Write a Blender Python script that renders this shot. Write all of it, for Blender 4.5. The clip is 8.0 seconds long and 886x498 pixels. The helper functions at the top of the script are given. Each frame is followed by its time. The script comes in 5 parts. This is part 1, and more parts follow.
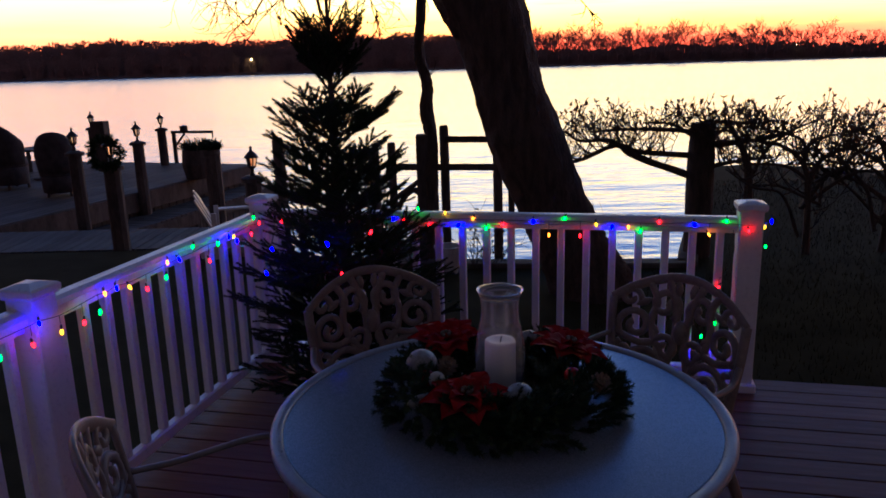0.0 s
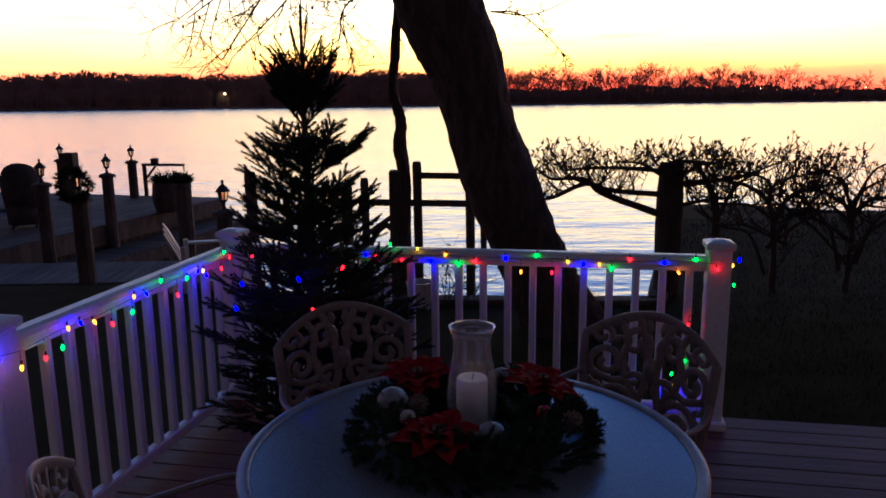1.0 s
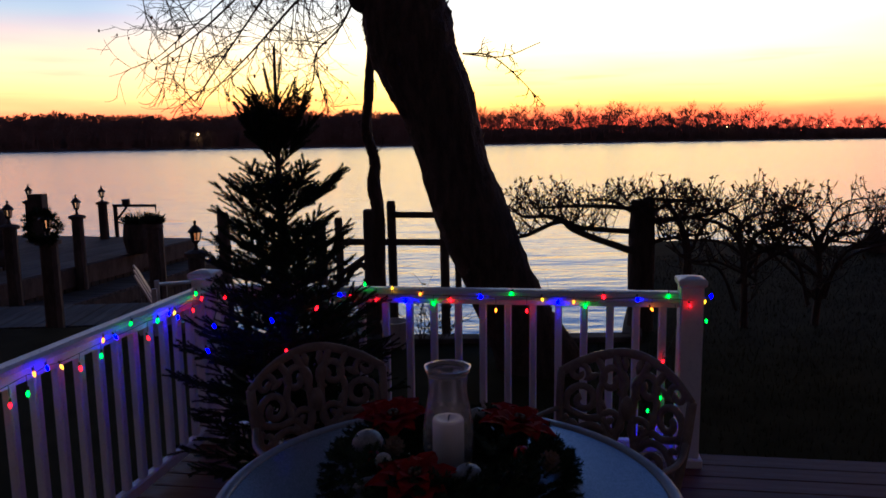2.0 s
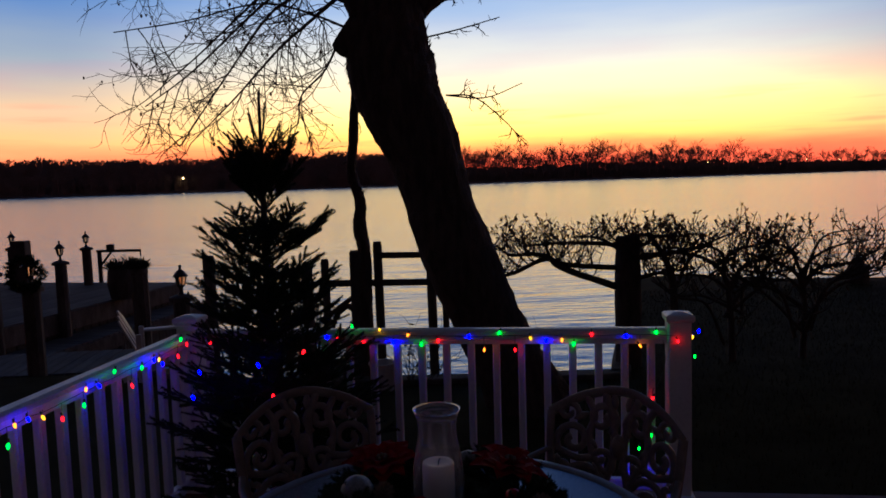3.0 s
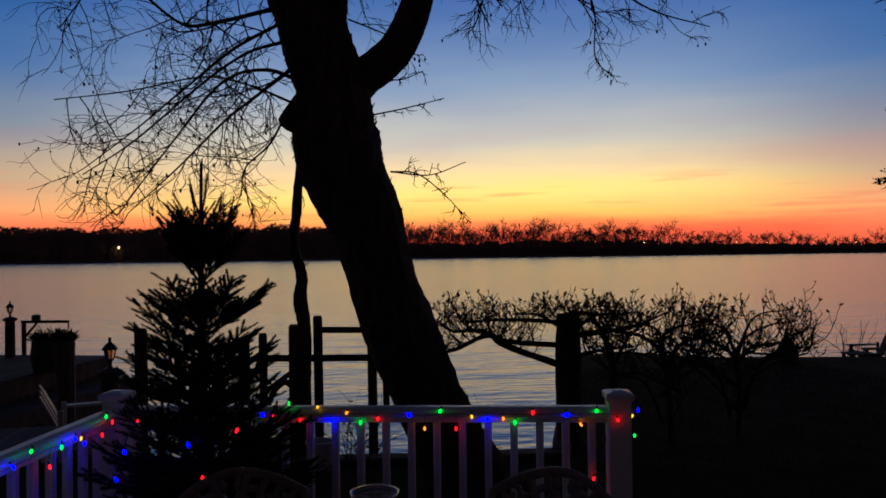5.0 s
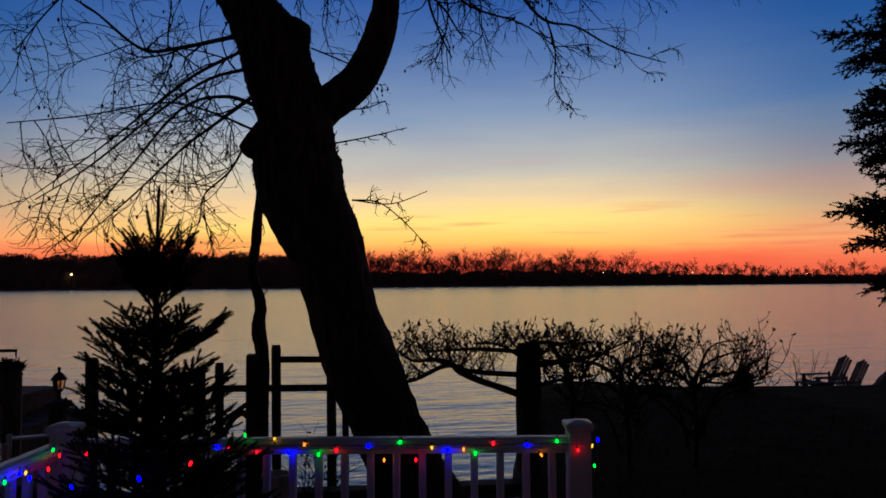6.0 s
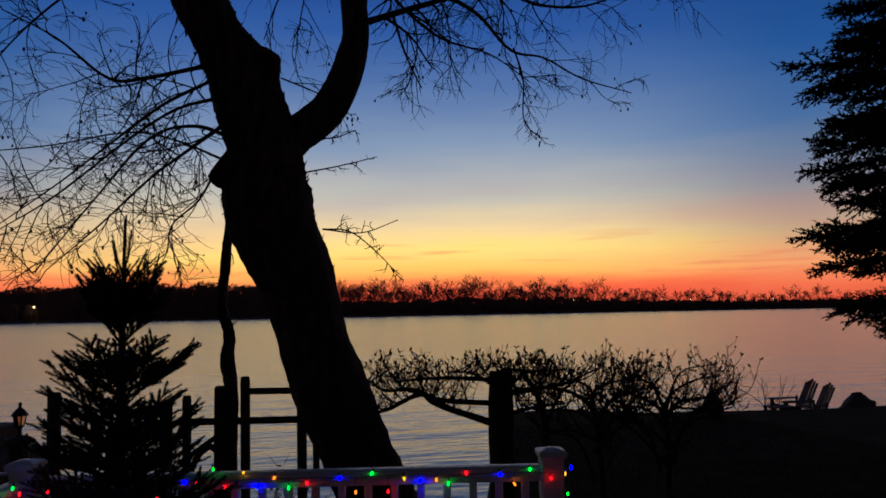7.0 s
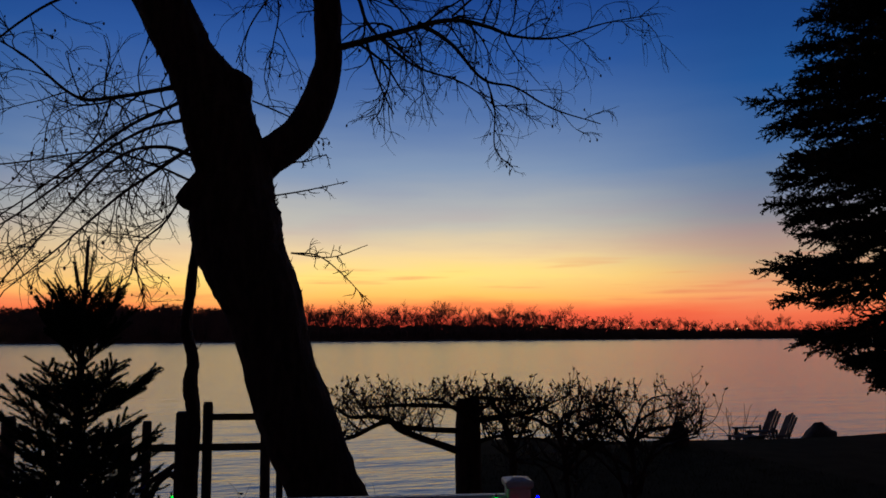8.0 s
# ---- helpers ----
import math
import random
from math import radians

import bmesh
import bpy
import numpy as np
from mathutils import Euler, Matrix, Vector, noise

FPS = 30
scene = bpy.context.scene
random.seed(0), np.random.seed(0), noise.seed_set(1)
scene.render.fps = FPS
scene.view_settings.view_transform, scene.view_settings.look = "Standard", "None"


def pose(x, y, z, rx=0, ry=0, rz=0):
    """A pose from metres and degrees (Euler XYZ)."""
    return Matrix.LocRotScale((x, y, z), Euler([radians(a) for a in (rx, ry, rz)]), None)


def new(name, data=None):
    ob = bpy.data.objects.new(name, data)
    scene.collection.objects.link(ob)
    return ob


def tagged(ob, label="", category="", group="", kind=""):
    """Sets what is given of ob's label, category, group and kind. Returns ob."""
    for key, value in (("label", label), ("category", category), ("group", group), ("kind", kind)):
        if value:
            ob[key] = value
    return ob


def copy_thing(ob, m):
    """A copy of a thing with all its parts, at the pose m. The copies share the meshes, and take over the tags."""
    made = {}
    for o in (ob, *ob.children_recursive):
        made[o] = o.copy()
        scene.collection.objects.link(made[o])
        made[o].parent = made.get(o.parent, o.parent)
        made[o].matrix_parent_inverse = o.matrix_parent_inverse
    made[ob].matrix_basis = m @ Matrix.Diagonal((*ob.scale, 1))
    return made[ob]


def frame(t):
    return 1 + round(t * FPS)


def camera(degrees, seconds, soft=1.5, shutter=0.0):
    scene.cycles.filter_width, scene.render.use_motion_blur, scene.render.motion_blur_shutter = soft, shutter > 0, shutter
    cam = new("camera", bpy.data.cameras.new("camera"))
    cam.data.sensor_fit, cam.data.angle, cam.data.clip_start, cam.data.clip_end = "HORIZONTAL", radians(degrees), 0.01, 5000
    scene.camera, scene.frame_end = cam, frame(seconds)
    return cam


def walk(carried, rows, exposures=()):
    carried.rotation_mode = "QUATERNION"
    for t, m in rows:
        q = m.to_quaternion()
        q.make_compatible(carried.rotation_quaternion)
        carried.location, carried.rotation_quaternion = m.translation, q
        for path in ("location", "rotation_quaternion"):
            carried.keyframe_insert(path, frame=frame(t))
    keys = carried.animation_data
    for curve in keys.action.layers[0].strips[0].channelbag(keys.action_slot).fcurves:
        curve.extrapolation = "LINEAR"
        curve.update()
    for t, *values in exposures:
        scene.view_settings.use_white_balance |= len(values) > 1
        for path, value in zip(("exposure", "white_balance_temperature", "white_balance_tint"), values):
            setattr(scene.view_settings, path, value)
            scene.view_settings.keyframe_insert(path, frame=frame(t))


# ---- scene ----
cam = camera(61.4, 8.0, soft=1.65)
PATH = [
    (0, -0.000, -0.000, 1.680, 76.19, 1.51, -0.00),
    (0.5, -0.002, 0.004, 1.680, 77.56, 1.07, -0.79),
    (1, -0.001, 0.006, 1.681, 78.89, 0.59, -1.99),
    (1.5, -0.001, 0.006, 1.682, 80.32, 0.41, -3.22),
    (3, 0.001, 0.007, 1.690, 84.79, 1.76, -5.13),
    (3.5, 0.001, 0.009, 1.691, 86.19, 1.97, -5.73),
    (4, 0.004, 0.012, 1.691, 87.66, 1.74, -6.68),
    (4.5, 0.001, 0.014, 1.692, 89.16, 1.20, -7.98),
    (6, 0.003, 0.020, 1.693, 92.66, 0.35, -12.48),
    (6.5, 0.002, 0.022, 1.691, 93.74, 0.78, -13.61),
    (7, 0.003, 0.018, 1.691, 94.83, 0.95, -14.67),
    (7.5, 0.003, 0.020, 1.695, 95.87, 0.64, -15.84),
    (8, 0.006, 0.027, 1.696, 96.78, 0.26, -17.09),
]
SKY_CENTRE = 10.0          # bearing of the afterglow, degrees clockwise from +y

# exposure falls as the picture fills with bright sky
EXPOSURES = [(0.0, 2.5, 6050, 8), (0.5, 2.46, 6050, 8), (1.0, 2.32, 6050, 8), (1.5, 2.08, 6050, 8), (2.2, 1.6, 6100, 8), (2.8, 1.2, 6150, 8), (3.5, 0.86, 6150, 8), (4.5, 0.52, 6150, 8), (6.0, 0.3, 6120, 8), (8.0, 0.24, 6120, 8)]
walk(cam, [(t, pose(*p)) for t, *p in PATH], EXPOSURES)


# ---------------------------------------------------------------- world
def lin(r, g, b):
    return tuple((c / 255 / 12.92) if c <= 10 else ((c / 255 + 0.055) / 1.055) ** 2.4 for c in (r, g, b)) + (1.0,)


def ramp(nt, stops, interp="EASE"):
    n = nt.nodes.new("ShaderNodeValToRGB")
    n.color_ramp.interpolation = interp
    els = n.color_ramp.elements
    while len(els) < len(stops):
        els.new(0.5)
    for e, (p, c) in zip(els, stops):
        e.position, e.color = p, c
    return n


def math_node(nt, op, a, b=None):
    n = nt.nodes.new("ShaderNodeMath")
    n.operation = op
    for i, v in enumerate((a, b)):
        if v is None:
            continue
        if isinstance(v, (int, float)):
            n.inputs[i].default_value = v
        else:
            nt.links.new(v, n.inputs[i])
    return n.outputs[0]


def map_range(nt, v, a, b, c=0.0, d=1.0, smooth=True):
    n = nt.nodes.new("ShaderNodeMapRange")
    n.interpolation_type = "SMOOTHSTEP" if smooth else "LINEAR"
    nt.links.new(v, n.inputs["Value"])
    for k, val in (("From Min", a), ("From Max", b), ("To Min", c), ("To Max", d)):
        n.inputs[k].default_value = val
    return n.outputs["Result"]


def mix_col(nt, fac, a, b, mode="MIX"):
    n = nt.nodes.new("ShaderNodeMix")
    n.data_type, n.blend_type = "RGBA", mode
    for key, v in (("Factor", fac), ("A", a), ("B", b)):
        sock = [s for s in n.inputs if s.name == key and (s.type == "RGBA" or key == "Factor" and s.type == "VALUE")][0]
        if isinstance(v, (int, float, tuple)):
            sock.default_value = v
        else:
            nt.links.new(v, sock)
    return [o for o in n.outputs if o.type == "RGBA"][0]


def twilight():
    """A clear dawn sky: blue overhead, yellow and red along the horizon where the sun is about to rise."""
    w = bpy.data.worlds.new("twilight")
    scene.world = w
    w.use_nodes = True
    nt = w.node_tree
    nt.nodes.clear()
    tc = nt.nodes.new("ShaderNodeTexCoord")
    sep = nt.nodes.new("ShaderNodeSeparateXYZ")
    nt.links.new(tc.outputs["Generated"], sep.inputs[0])
    x, y, z = sep.outputs
    el = math_node(nt, "MULTIPLY", math_node(nt, "ARCSINE", z), 180 / math.pi / 45)
    # thin stretched cloud veils shift the colours a little
    mp = nt.nodes.new("ShaderNodeMapping")
    mp.inputs["Scale"].default_value = (2.2, 2.2, 16)
    mp.inputs["Rotation"].default_value = (radians(3), radians(-4), 0)
    nt.links.new(tc.outputs["Generated"], mp.inputs["Vector"])
    ns = nt.nodes.new("ShaderNodeTexNoise")
    ns.inputs["Scale"].default_value, ns.inputs["Detail"].default_value = 1.6, 5
    nt.links.new(mp.outputs[0], ns.inputs["Vector"])
    veil = map_range(nt, ns.outputs["Fac"], 0.45, 0.75)
    el2 = math_node(nt, "ADD", el, map_range(nt, ns.outputs["Fac"], 0.2, 0.8, -0.012, 0.012))
    hor = math_node(nt, "POWER", math_node(nt, "ADD", math_node(nt, "MULTIPLY", x, x), math_node(nt, "MULTIPLY", y, y)), 0.5)
    sx, sy = math.sin(radians(SKY_CENTRE)), math.cos(radians(SKY_CENTRE))
    dot = math_node(nt, "DIVIDE", math_node(nt, "ADD", math_node(nt, "MULTIPLY", x, sx), math_node(nt, "MULTIPLY", y, sy)),
                    math_node(nt, "MAXIMUM", hor, 0.001))
    glow = ramp(nt, [(0.0, lin(214, 58, 48)), (0.036, lin(236, 88, 58)), (0.052, lin(246, 132, 72)), (0.072, lin(251, 186, 90)), (0.10, lin(252, 212, 116)),
                     (0.14, lin(232, 200, 146)), (0.19, lin(186, 178, 164)), (0.28, lin(126, 142, 166)), (0.38, lin(80, 107, 154)),
                     (0.47, lin(46, 82, 145)), (0.56, lin(28, 62, 126)), (0.8, lin(21, 27, 45)), (1.0, lin(17, 19, 29))], "LINEAR")
    side = ramp(nt, [(0.0, lin(204, 66, 46)), (0.04, lin(230, 106, 68)), (0.07, lin(232, 152, 98)), (0.12, lin(184, 152, 120)),
                     (0.20, lin(120, 128, 138)), (0.29, lin(70, 101, 145)), (0.40, lin(36, 78, 136)),
                     (0.56, lin(22, 56, 116)), (0.8, lin(21, 27, 45)), (1.0, lin(17, 19, 29))], "LINEAR")
    back = ramp(nt, [(0.0, lin(29, 19, 21)), (0.15, lin(31, 21, 23)), (0.35, lin(27, 22, 27)), (1.0, lin(17, 18, 27))], "LINEAR")
    for r in (glow, side, back):
        nt.links.new(el2, r.inputs[0])
    front = mix_col(nt, map_range(nt, dot, 0.85, 0.99), side.outputs[0], glow.outputs[0])
    sky = mix_col(nt, map_range(nt, dot, 0.2, 0.78), back.outputs[0], front)
    pink = math_node(nt, "MULTIPLY", veil, map_range(nt, el, 0.05, 0.3, 0.22, 0.0))
    sky = mix_col(nt, pink, sky, lin(225, 105, 80))
    # a few thin red cloud bars low over the horizon
    mp2 = nt.nodes.new("ShaderNodeMapping")
    mp2.inputs["Scale"].default_value = (4.0, 4.0, 75)
    mp2.inputs["Rotation"].default_value = (0, radians(2), 0)
    nt.links.new(tc.outputs["Generated"], mp2.inputs["Vector"])
    ns2 = nt.nodes.new("ShaderNodeTexNoise")
    ns2.inputs["Scale"].default_value, ns2.inputs["Detail"].default_value = 1.1, 4
    nt.links.new(mp2.outputs[0], ns2.inputs["Vector"])
    low = math_node(nt, "MULTIPLY", map_range(nt, el, 0.03, 0.06), map_range(nt, el, 0.10, 0.15, 1.0, 0.0))
    bar = math_node(nt, "MULTIPLY", map_range(nt, ns2.outputs["Fac"], 0.56, 0.72, 0.0, 0.4), low)
    sky = mix_col(nt, bar, sky, lin(212, 92, 74))
    bg = nt.nodes.new("ShaderNodeBackground")
    bg.inputs["Strength"].default_value = 1.0
    nt.links.new(sky, bg.inputs["Color"])
    out = nt.nodes.new("ShaderNodeOutputWorld")
    nt.links.new(bg.outputs[0], out.inputs["Surface"])


twilight()


# ---------------------------------------------------------------- materials
def pbr(name, c1, c2, scale=8.0, rough=0.6, bump=0.2, metal=0.0, fine=6.0, stretch=(1, 1, 1), dist=0.004, rvar=0.15, vary=0.0, spec=0.5):
    """A surface with two scales of colour change, uneven gloss and fine relief. vary: change of value from piece to piece."""
    m = bpy.data.materials.new(name)
    m.use_nodes = True
    nt = m.node_tree
    p = nt.nodes["Principled BSDF"]
    tc = nt.nodes.new("ShaderNodeTexCoord")
    mp = nt.nodes.new("ShaderNodeMapping")
    mp.inputs["Scale"].default_value = stretch
    nt.links.new(tc.outputs["Object"], mp.inputs["Vector"])
    big, small = nt.nodes.new("ShaderNodeTexNoise"), nt.nodes.new("ShaderNodeTexNoise")
    for n, s, d in ((big, scale, 3), (small, scale * fine, 6)):
        n.inputs["Scale"].default_value, n.inputs["Detail"].default_value = s, d
        nt.links.new(mp.outputs[0], n.inputs["Vector"])
    f = math_node(nt, "ADD", math_node(nt, "MULTIPLY", big.outputs["Fac"], 0.6), math_node(nt, "MULTIPLY", small.outputs["Fac"], 0.4))
    f = map_range(nt, f, 0.32, 0.68)
    col = mix_col(nt, f, (*c1, 1), (*c2, 1))
    if vary:
        oi = nt.nodes.new("ShaderNodeObjectInfo")
        gain = map_range(nt, oi.outputs["Random"], 0, 1, 1 - vary, 1 + vary, False)
        hsv = nt.nodes.new("ShaderNodeHueSaturation")
        nt.links.new(gain, hsv.inputs["Value"])
        nt.links.new(col, hsv.inputs["Color"])
        col = hsv.outputs[0]
    nt.links.new(col, p.inputs["Base Color"])
    p.inputs["Metallic"].default_value = metal
    p.inputs["Specular IOR Level"].default_value = spec
    nt.links.new(map_range(nt, small.outputs["Fac"], 0.3, 0.7, max(rough - rvar, 0.02), min(rough + rvar, 1.0)), p.inputs["Roughness"])
    if bump:
        b = nt.nodes.new("ShaderNodeBump")
        b.inputs["Strength"].default_value, b.inputs["Distance"].default_value = bump, dist
        nt.links.new(small.outputs["Fac"], b.inputs["Height"])
        nt.links.new(b.outputs[0], p.inputs["Normal"])
    return m


def glowing(name, colour, strength):
    m = bpy.data.materials.new(name)
    m.use_nodes = True
    p = m.node_tree.nodes["Principled BSDF"]
    p.inputs["Base Color"].default_value = (*[0.03 + 0.5 * c for c in colour], 1)
    p.inputs["Roughness"].default_value = 0.25
    p.inputs["Emission Color"].default_value = (*colour, 1)
    p.inputs["Emission Strength"].default_value = strength
    return m


def glassy(name, colour, rough, mix):
    """Clear or frosted glass: transmission with a little diffuse frost."""
    m = bpy.data.materials.new(name)
    m.use_nodes = True
    p = m.node_tree.nodes["Principled BSDF"]
    p.inputs["Base Color"].default_value = (*colour, 1)
    p.inputs["Roughness"].default_value = rough
    p.inputs["Transmission Weight"].default_value = mix
    p.inputs["IOR"].default_value = 1.45
    return m


VINYL = pbr("white_vinyl", (0.66, 0.66, 0.66), (0.76, 0.76, 0.75), 3, 0.4, 0.05, dist=0.001, fine=20)
DECK = pbr("deck_board_stain", (0.10, 0.036, 0.026), (0.17, 0.07, 0.05), 3, 0.6, 0.35, stretch=(0.6, 9, 9), vary=0.18, dist=0.002, spec=0.25)
ALUMINIUM = pbr("cast_aluminium_paint", (0.17, 0.128, 0.10), (0.26, 0.205, 0.165), 14, 0.5, 0.3, metal=0.0, dist=0.002)
TABLE_RIM = pbr("table_rim_paint", (0.24, 0.24, 0.24), (0.34, 0.34, 0.33), 12, 0.42, 0.2, dist=0.001)
TABLE_GLASS = pbr("frosted_table_glass", (0.19, 0.205, 0.21), (0.225, 0.24, 0.245), 60, 0.28, 0.02, fine=8, dist=0.0004, rvar=0.06, spec=0.6)
BARK = pbr("tree_bark", (0.035, 0.026, 0.02), (0.11, 0.085, 0.065), 5, 0.9, 1.0, stretch=(3, 3, 0.7), dist=0.03)
TWIG = pbr("twig_bark", (0.04, 0.03, 0.024), (0.10, 0.075, 0.055), 12, 0.85, 0.3)
NEEDLE = pbr("fir_needles", (0.018, 0.034, 0.014), (0.04, 0.066, 0.028), 18, 0.75, 0.0, spec=0.15)
SPRUCE = pbr("spruce_needles", (0.03, 0.05, 0.03), (0.06, 0.09, 0.055), 3, 0.75, 0.0, spec=0.15)
LEAF = pbr("dry_leaf", (0.10, 0.05, 0.025), (0.2, 0.11, 0.05), 20, 0.8, 0.0)
GRASS = pbr("lawn_grass", (0.030, 0.027, 0.012), (0.052, 0.046, 0.022), 2, 0.95, 0.3, fine=40, dist=0.01, rvar=0.03, spec=0.03)
TIMBER = pbr("weathered_dock_timber", (0.06, 0.054, 0.048), (0.14, 0.125, 0.11), 2, 0.75, 0.5, stretch=(3, 3, 1), vary=0.15, dist=0.006, spec=0.15)
PLANK = pbr("grey_dock_plank", (0.07, 0.068, 0.068), (0.15, 0.145, 0.14), 1.5, 0.8, 0.4, stretch=(6, 1, 6), vary=0.2, dist=0.003, spec=0.12)
SEAWALL = pbr("seawall_timber", (0.06, 0.055, 0.05), (0.14, 0.13, 0.115), 1.5, 0.85, 0.7, stretch=(2, 2, 0.6), dist=0.02, spec=0.1)
BLACK_METAL = pbr("black_lantern_metal", (0.015, 0.015, 0.016), (0.04, 0.04, 0.042), 20, 0.45, 0.2, dist=0.002)
LANTERN_GLASS = glassy("lantern_glass", (0.5, 0.5, 0.48), 0.12, 0.9)
HURRICANE = glassy("hurricane_glass", (0.93, 0.92, 0.9), 0.07, 0.95)
WAX = pbr("ivory_wax", (0.72, 0.7, 0.66), (0.8, 0.78, 0.74), 10, 0.45, 0.05, dist=0.001)
WICK = pbr("candle_wick", (0.03, 0.03, 0.03), (0.06, 0.05, 0.05), 30, 0.9, 0.0)
RED_PETAL = pbr("red_silk_petal", (0.22, 0.005, 0.006), (0.36, 0.012, 0.012), 30, 0.8, 0.2, dist=0.001, spec=0.08)
SILVER = pbr("frosted_silver_ball", (0.2, 0.2, 0.185), (0.34, 0.33, 0.31), 60, 0.45, 0.5, metal=0.2, dist=0.002)
RED_BALL = pbr("red_glass_ball", (0.5, 0.012, 0.015), (0.6, 0.02, 0.02), 20, 0.15, 0.0, metal=0.3)
CREAM = pbr("cream_seed_pod", (0.45, 0.4, 0.3), (0.62, 0.57, 0.46), 40, 0.7, 0.3, dist=0.002)
CONE = pbr("pine_cone", (0.12, 0.075, 0.045), (0.26, 0.18, 0.12), 40, 0.8, 0.4, dist=0.002)
WHITE_PAINT = pbr("white_chair_paint", (0.5, 0.5, 0.49), (0.62, 0.62, 0.61), 8, 0.5, 0.15, dist=0.002)
DARK_FABRIC = pbr("dark_cover_fabric", (0.03, 0.03, 0.033), (0.07, 0.068, 0.07), 10, 0.9, 0.4, dist=0.01)
STONE = pbr("grey_boulder", (0.08, 0.075, 0.07), (0.2, 0.19, 0.18), 4, 0.85, 0.7, dist=0.03)
SIDING = pbr("house_siding", (0.34, 0.33, 0.31), (0.44, 0.43, 0.4), 1.5, 0.7, 0.15, dist=0.003)
# far bank and woods: base colours lifted to paint in the haze over the river
BANK_HAZED = pbr("far_bank_earth_hazed", (0.24, 0.2, 0.18), (0.36, 0.31, 0.28), 0.05, 0.95, 0.3, spec=0.0)
FAR_WOOD_HAZED = pbr("far_bare_wood_hazed", (0.24, 0.2, 0.19), (0.36, 0.3, 0.28), 0.1, 0.95, 0.0, spec=0.0)
CORD = pbr("green_light_cord", (0.008, 0.03, 0.012), (0.02, 0.05, 0.022), 40, 0.6, 0.0)
BULB_POWER = 2.0
BULB = {"r": glowing("bulb_red", (1.0, 0.002, 0.006), BULB_POWER * 2.2), "g": glowing("bulb_green", (0.0, 1.0, 0.03), BULB_POWER * 1.6),
        "b": glowing("bulb_blue", (0.002, 0.001, 1.0), BULB_POWER * 18), "y": glowing("bulb_yellow", (1.0, 0.45, 0.01), BULB_POWER * 0.8),
        "o": glowing("bulb_orange", (1.0, 0.2, 0.01), BULB_POWER * 1.2)}
FAR_LAMP = glowing("far_house_lamp", (1.0, 0.62, 0.25), 3.5)


def water_material():
    m = bpy.data.materials.new("river_water")
    m.use_nodes = True
    nt = m.node_tree
    p = nt.nodes["Principled BSDF"]
    p.inputs["Base Color"].default_value = (0.10, 0.09, 0.08, 1)
    p.inputs["IOR"].default_value = 1.85
    p.inputs["Roughness"].default_value = 0.17
    tc = nt.nodes.new("ShaderNodeTexCoord")
    hs = []
    for sc, st, det, amp in ((0.9, (0.35, 1.0, 1), 4, 1.0), (3.5, (0.4, 1.0, 1), 3, 0.28), (0.06, (0.4, 1.0, 1), 2, 2.0)):
        mp = nt.nodes.new("ShaderNodeMapping")
        mp.inputs["Scale"].default_value = st
        mp.inputs["Rotation"].default_value = (0, 0, radians(6))
        nt.links.new(tc.outputs["Object"], mp.inputs["Vector"])
        n = nt.nodes.new("ShaderNodeTexNoise")
        n.inputs["Scale"].default_value, n.inputs["Detail"].default_value = sc, det
        nt.links.new(mp.outputs[0], n.inputs["Vector"])
        hs.append(math_node(nt, "MULTIPLY", n.outputs["Fac"], amp))
    h = math_node(nt, "ADD", math_node(nt, "ADD", hs[0], hs[1]), hs[2])
    b = nt.nodes.new("ShaderNodeBump")
    b.inputs["Strength"].default_value, b.inputs["Distance"].default_value = 1.0, 0.065
    nt.links.new(h, b.inputs["Height"])
    nt.links.new(b.outputs[0], p.inputs["Normal"])
    return m


WATER = water_material()


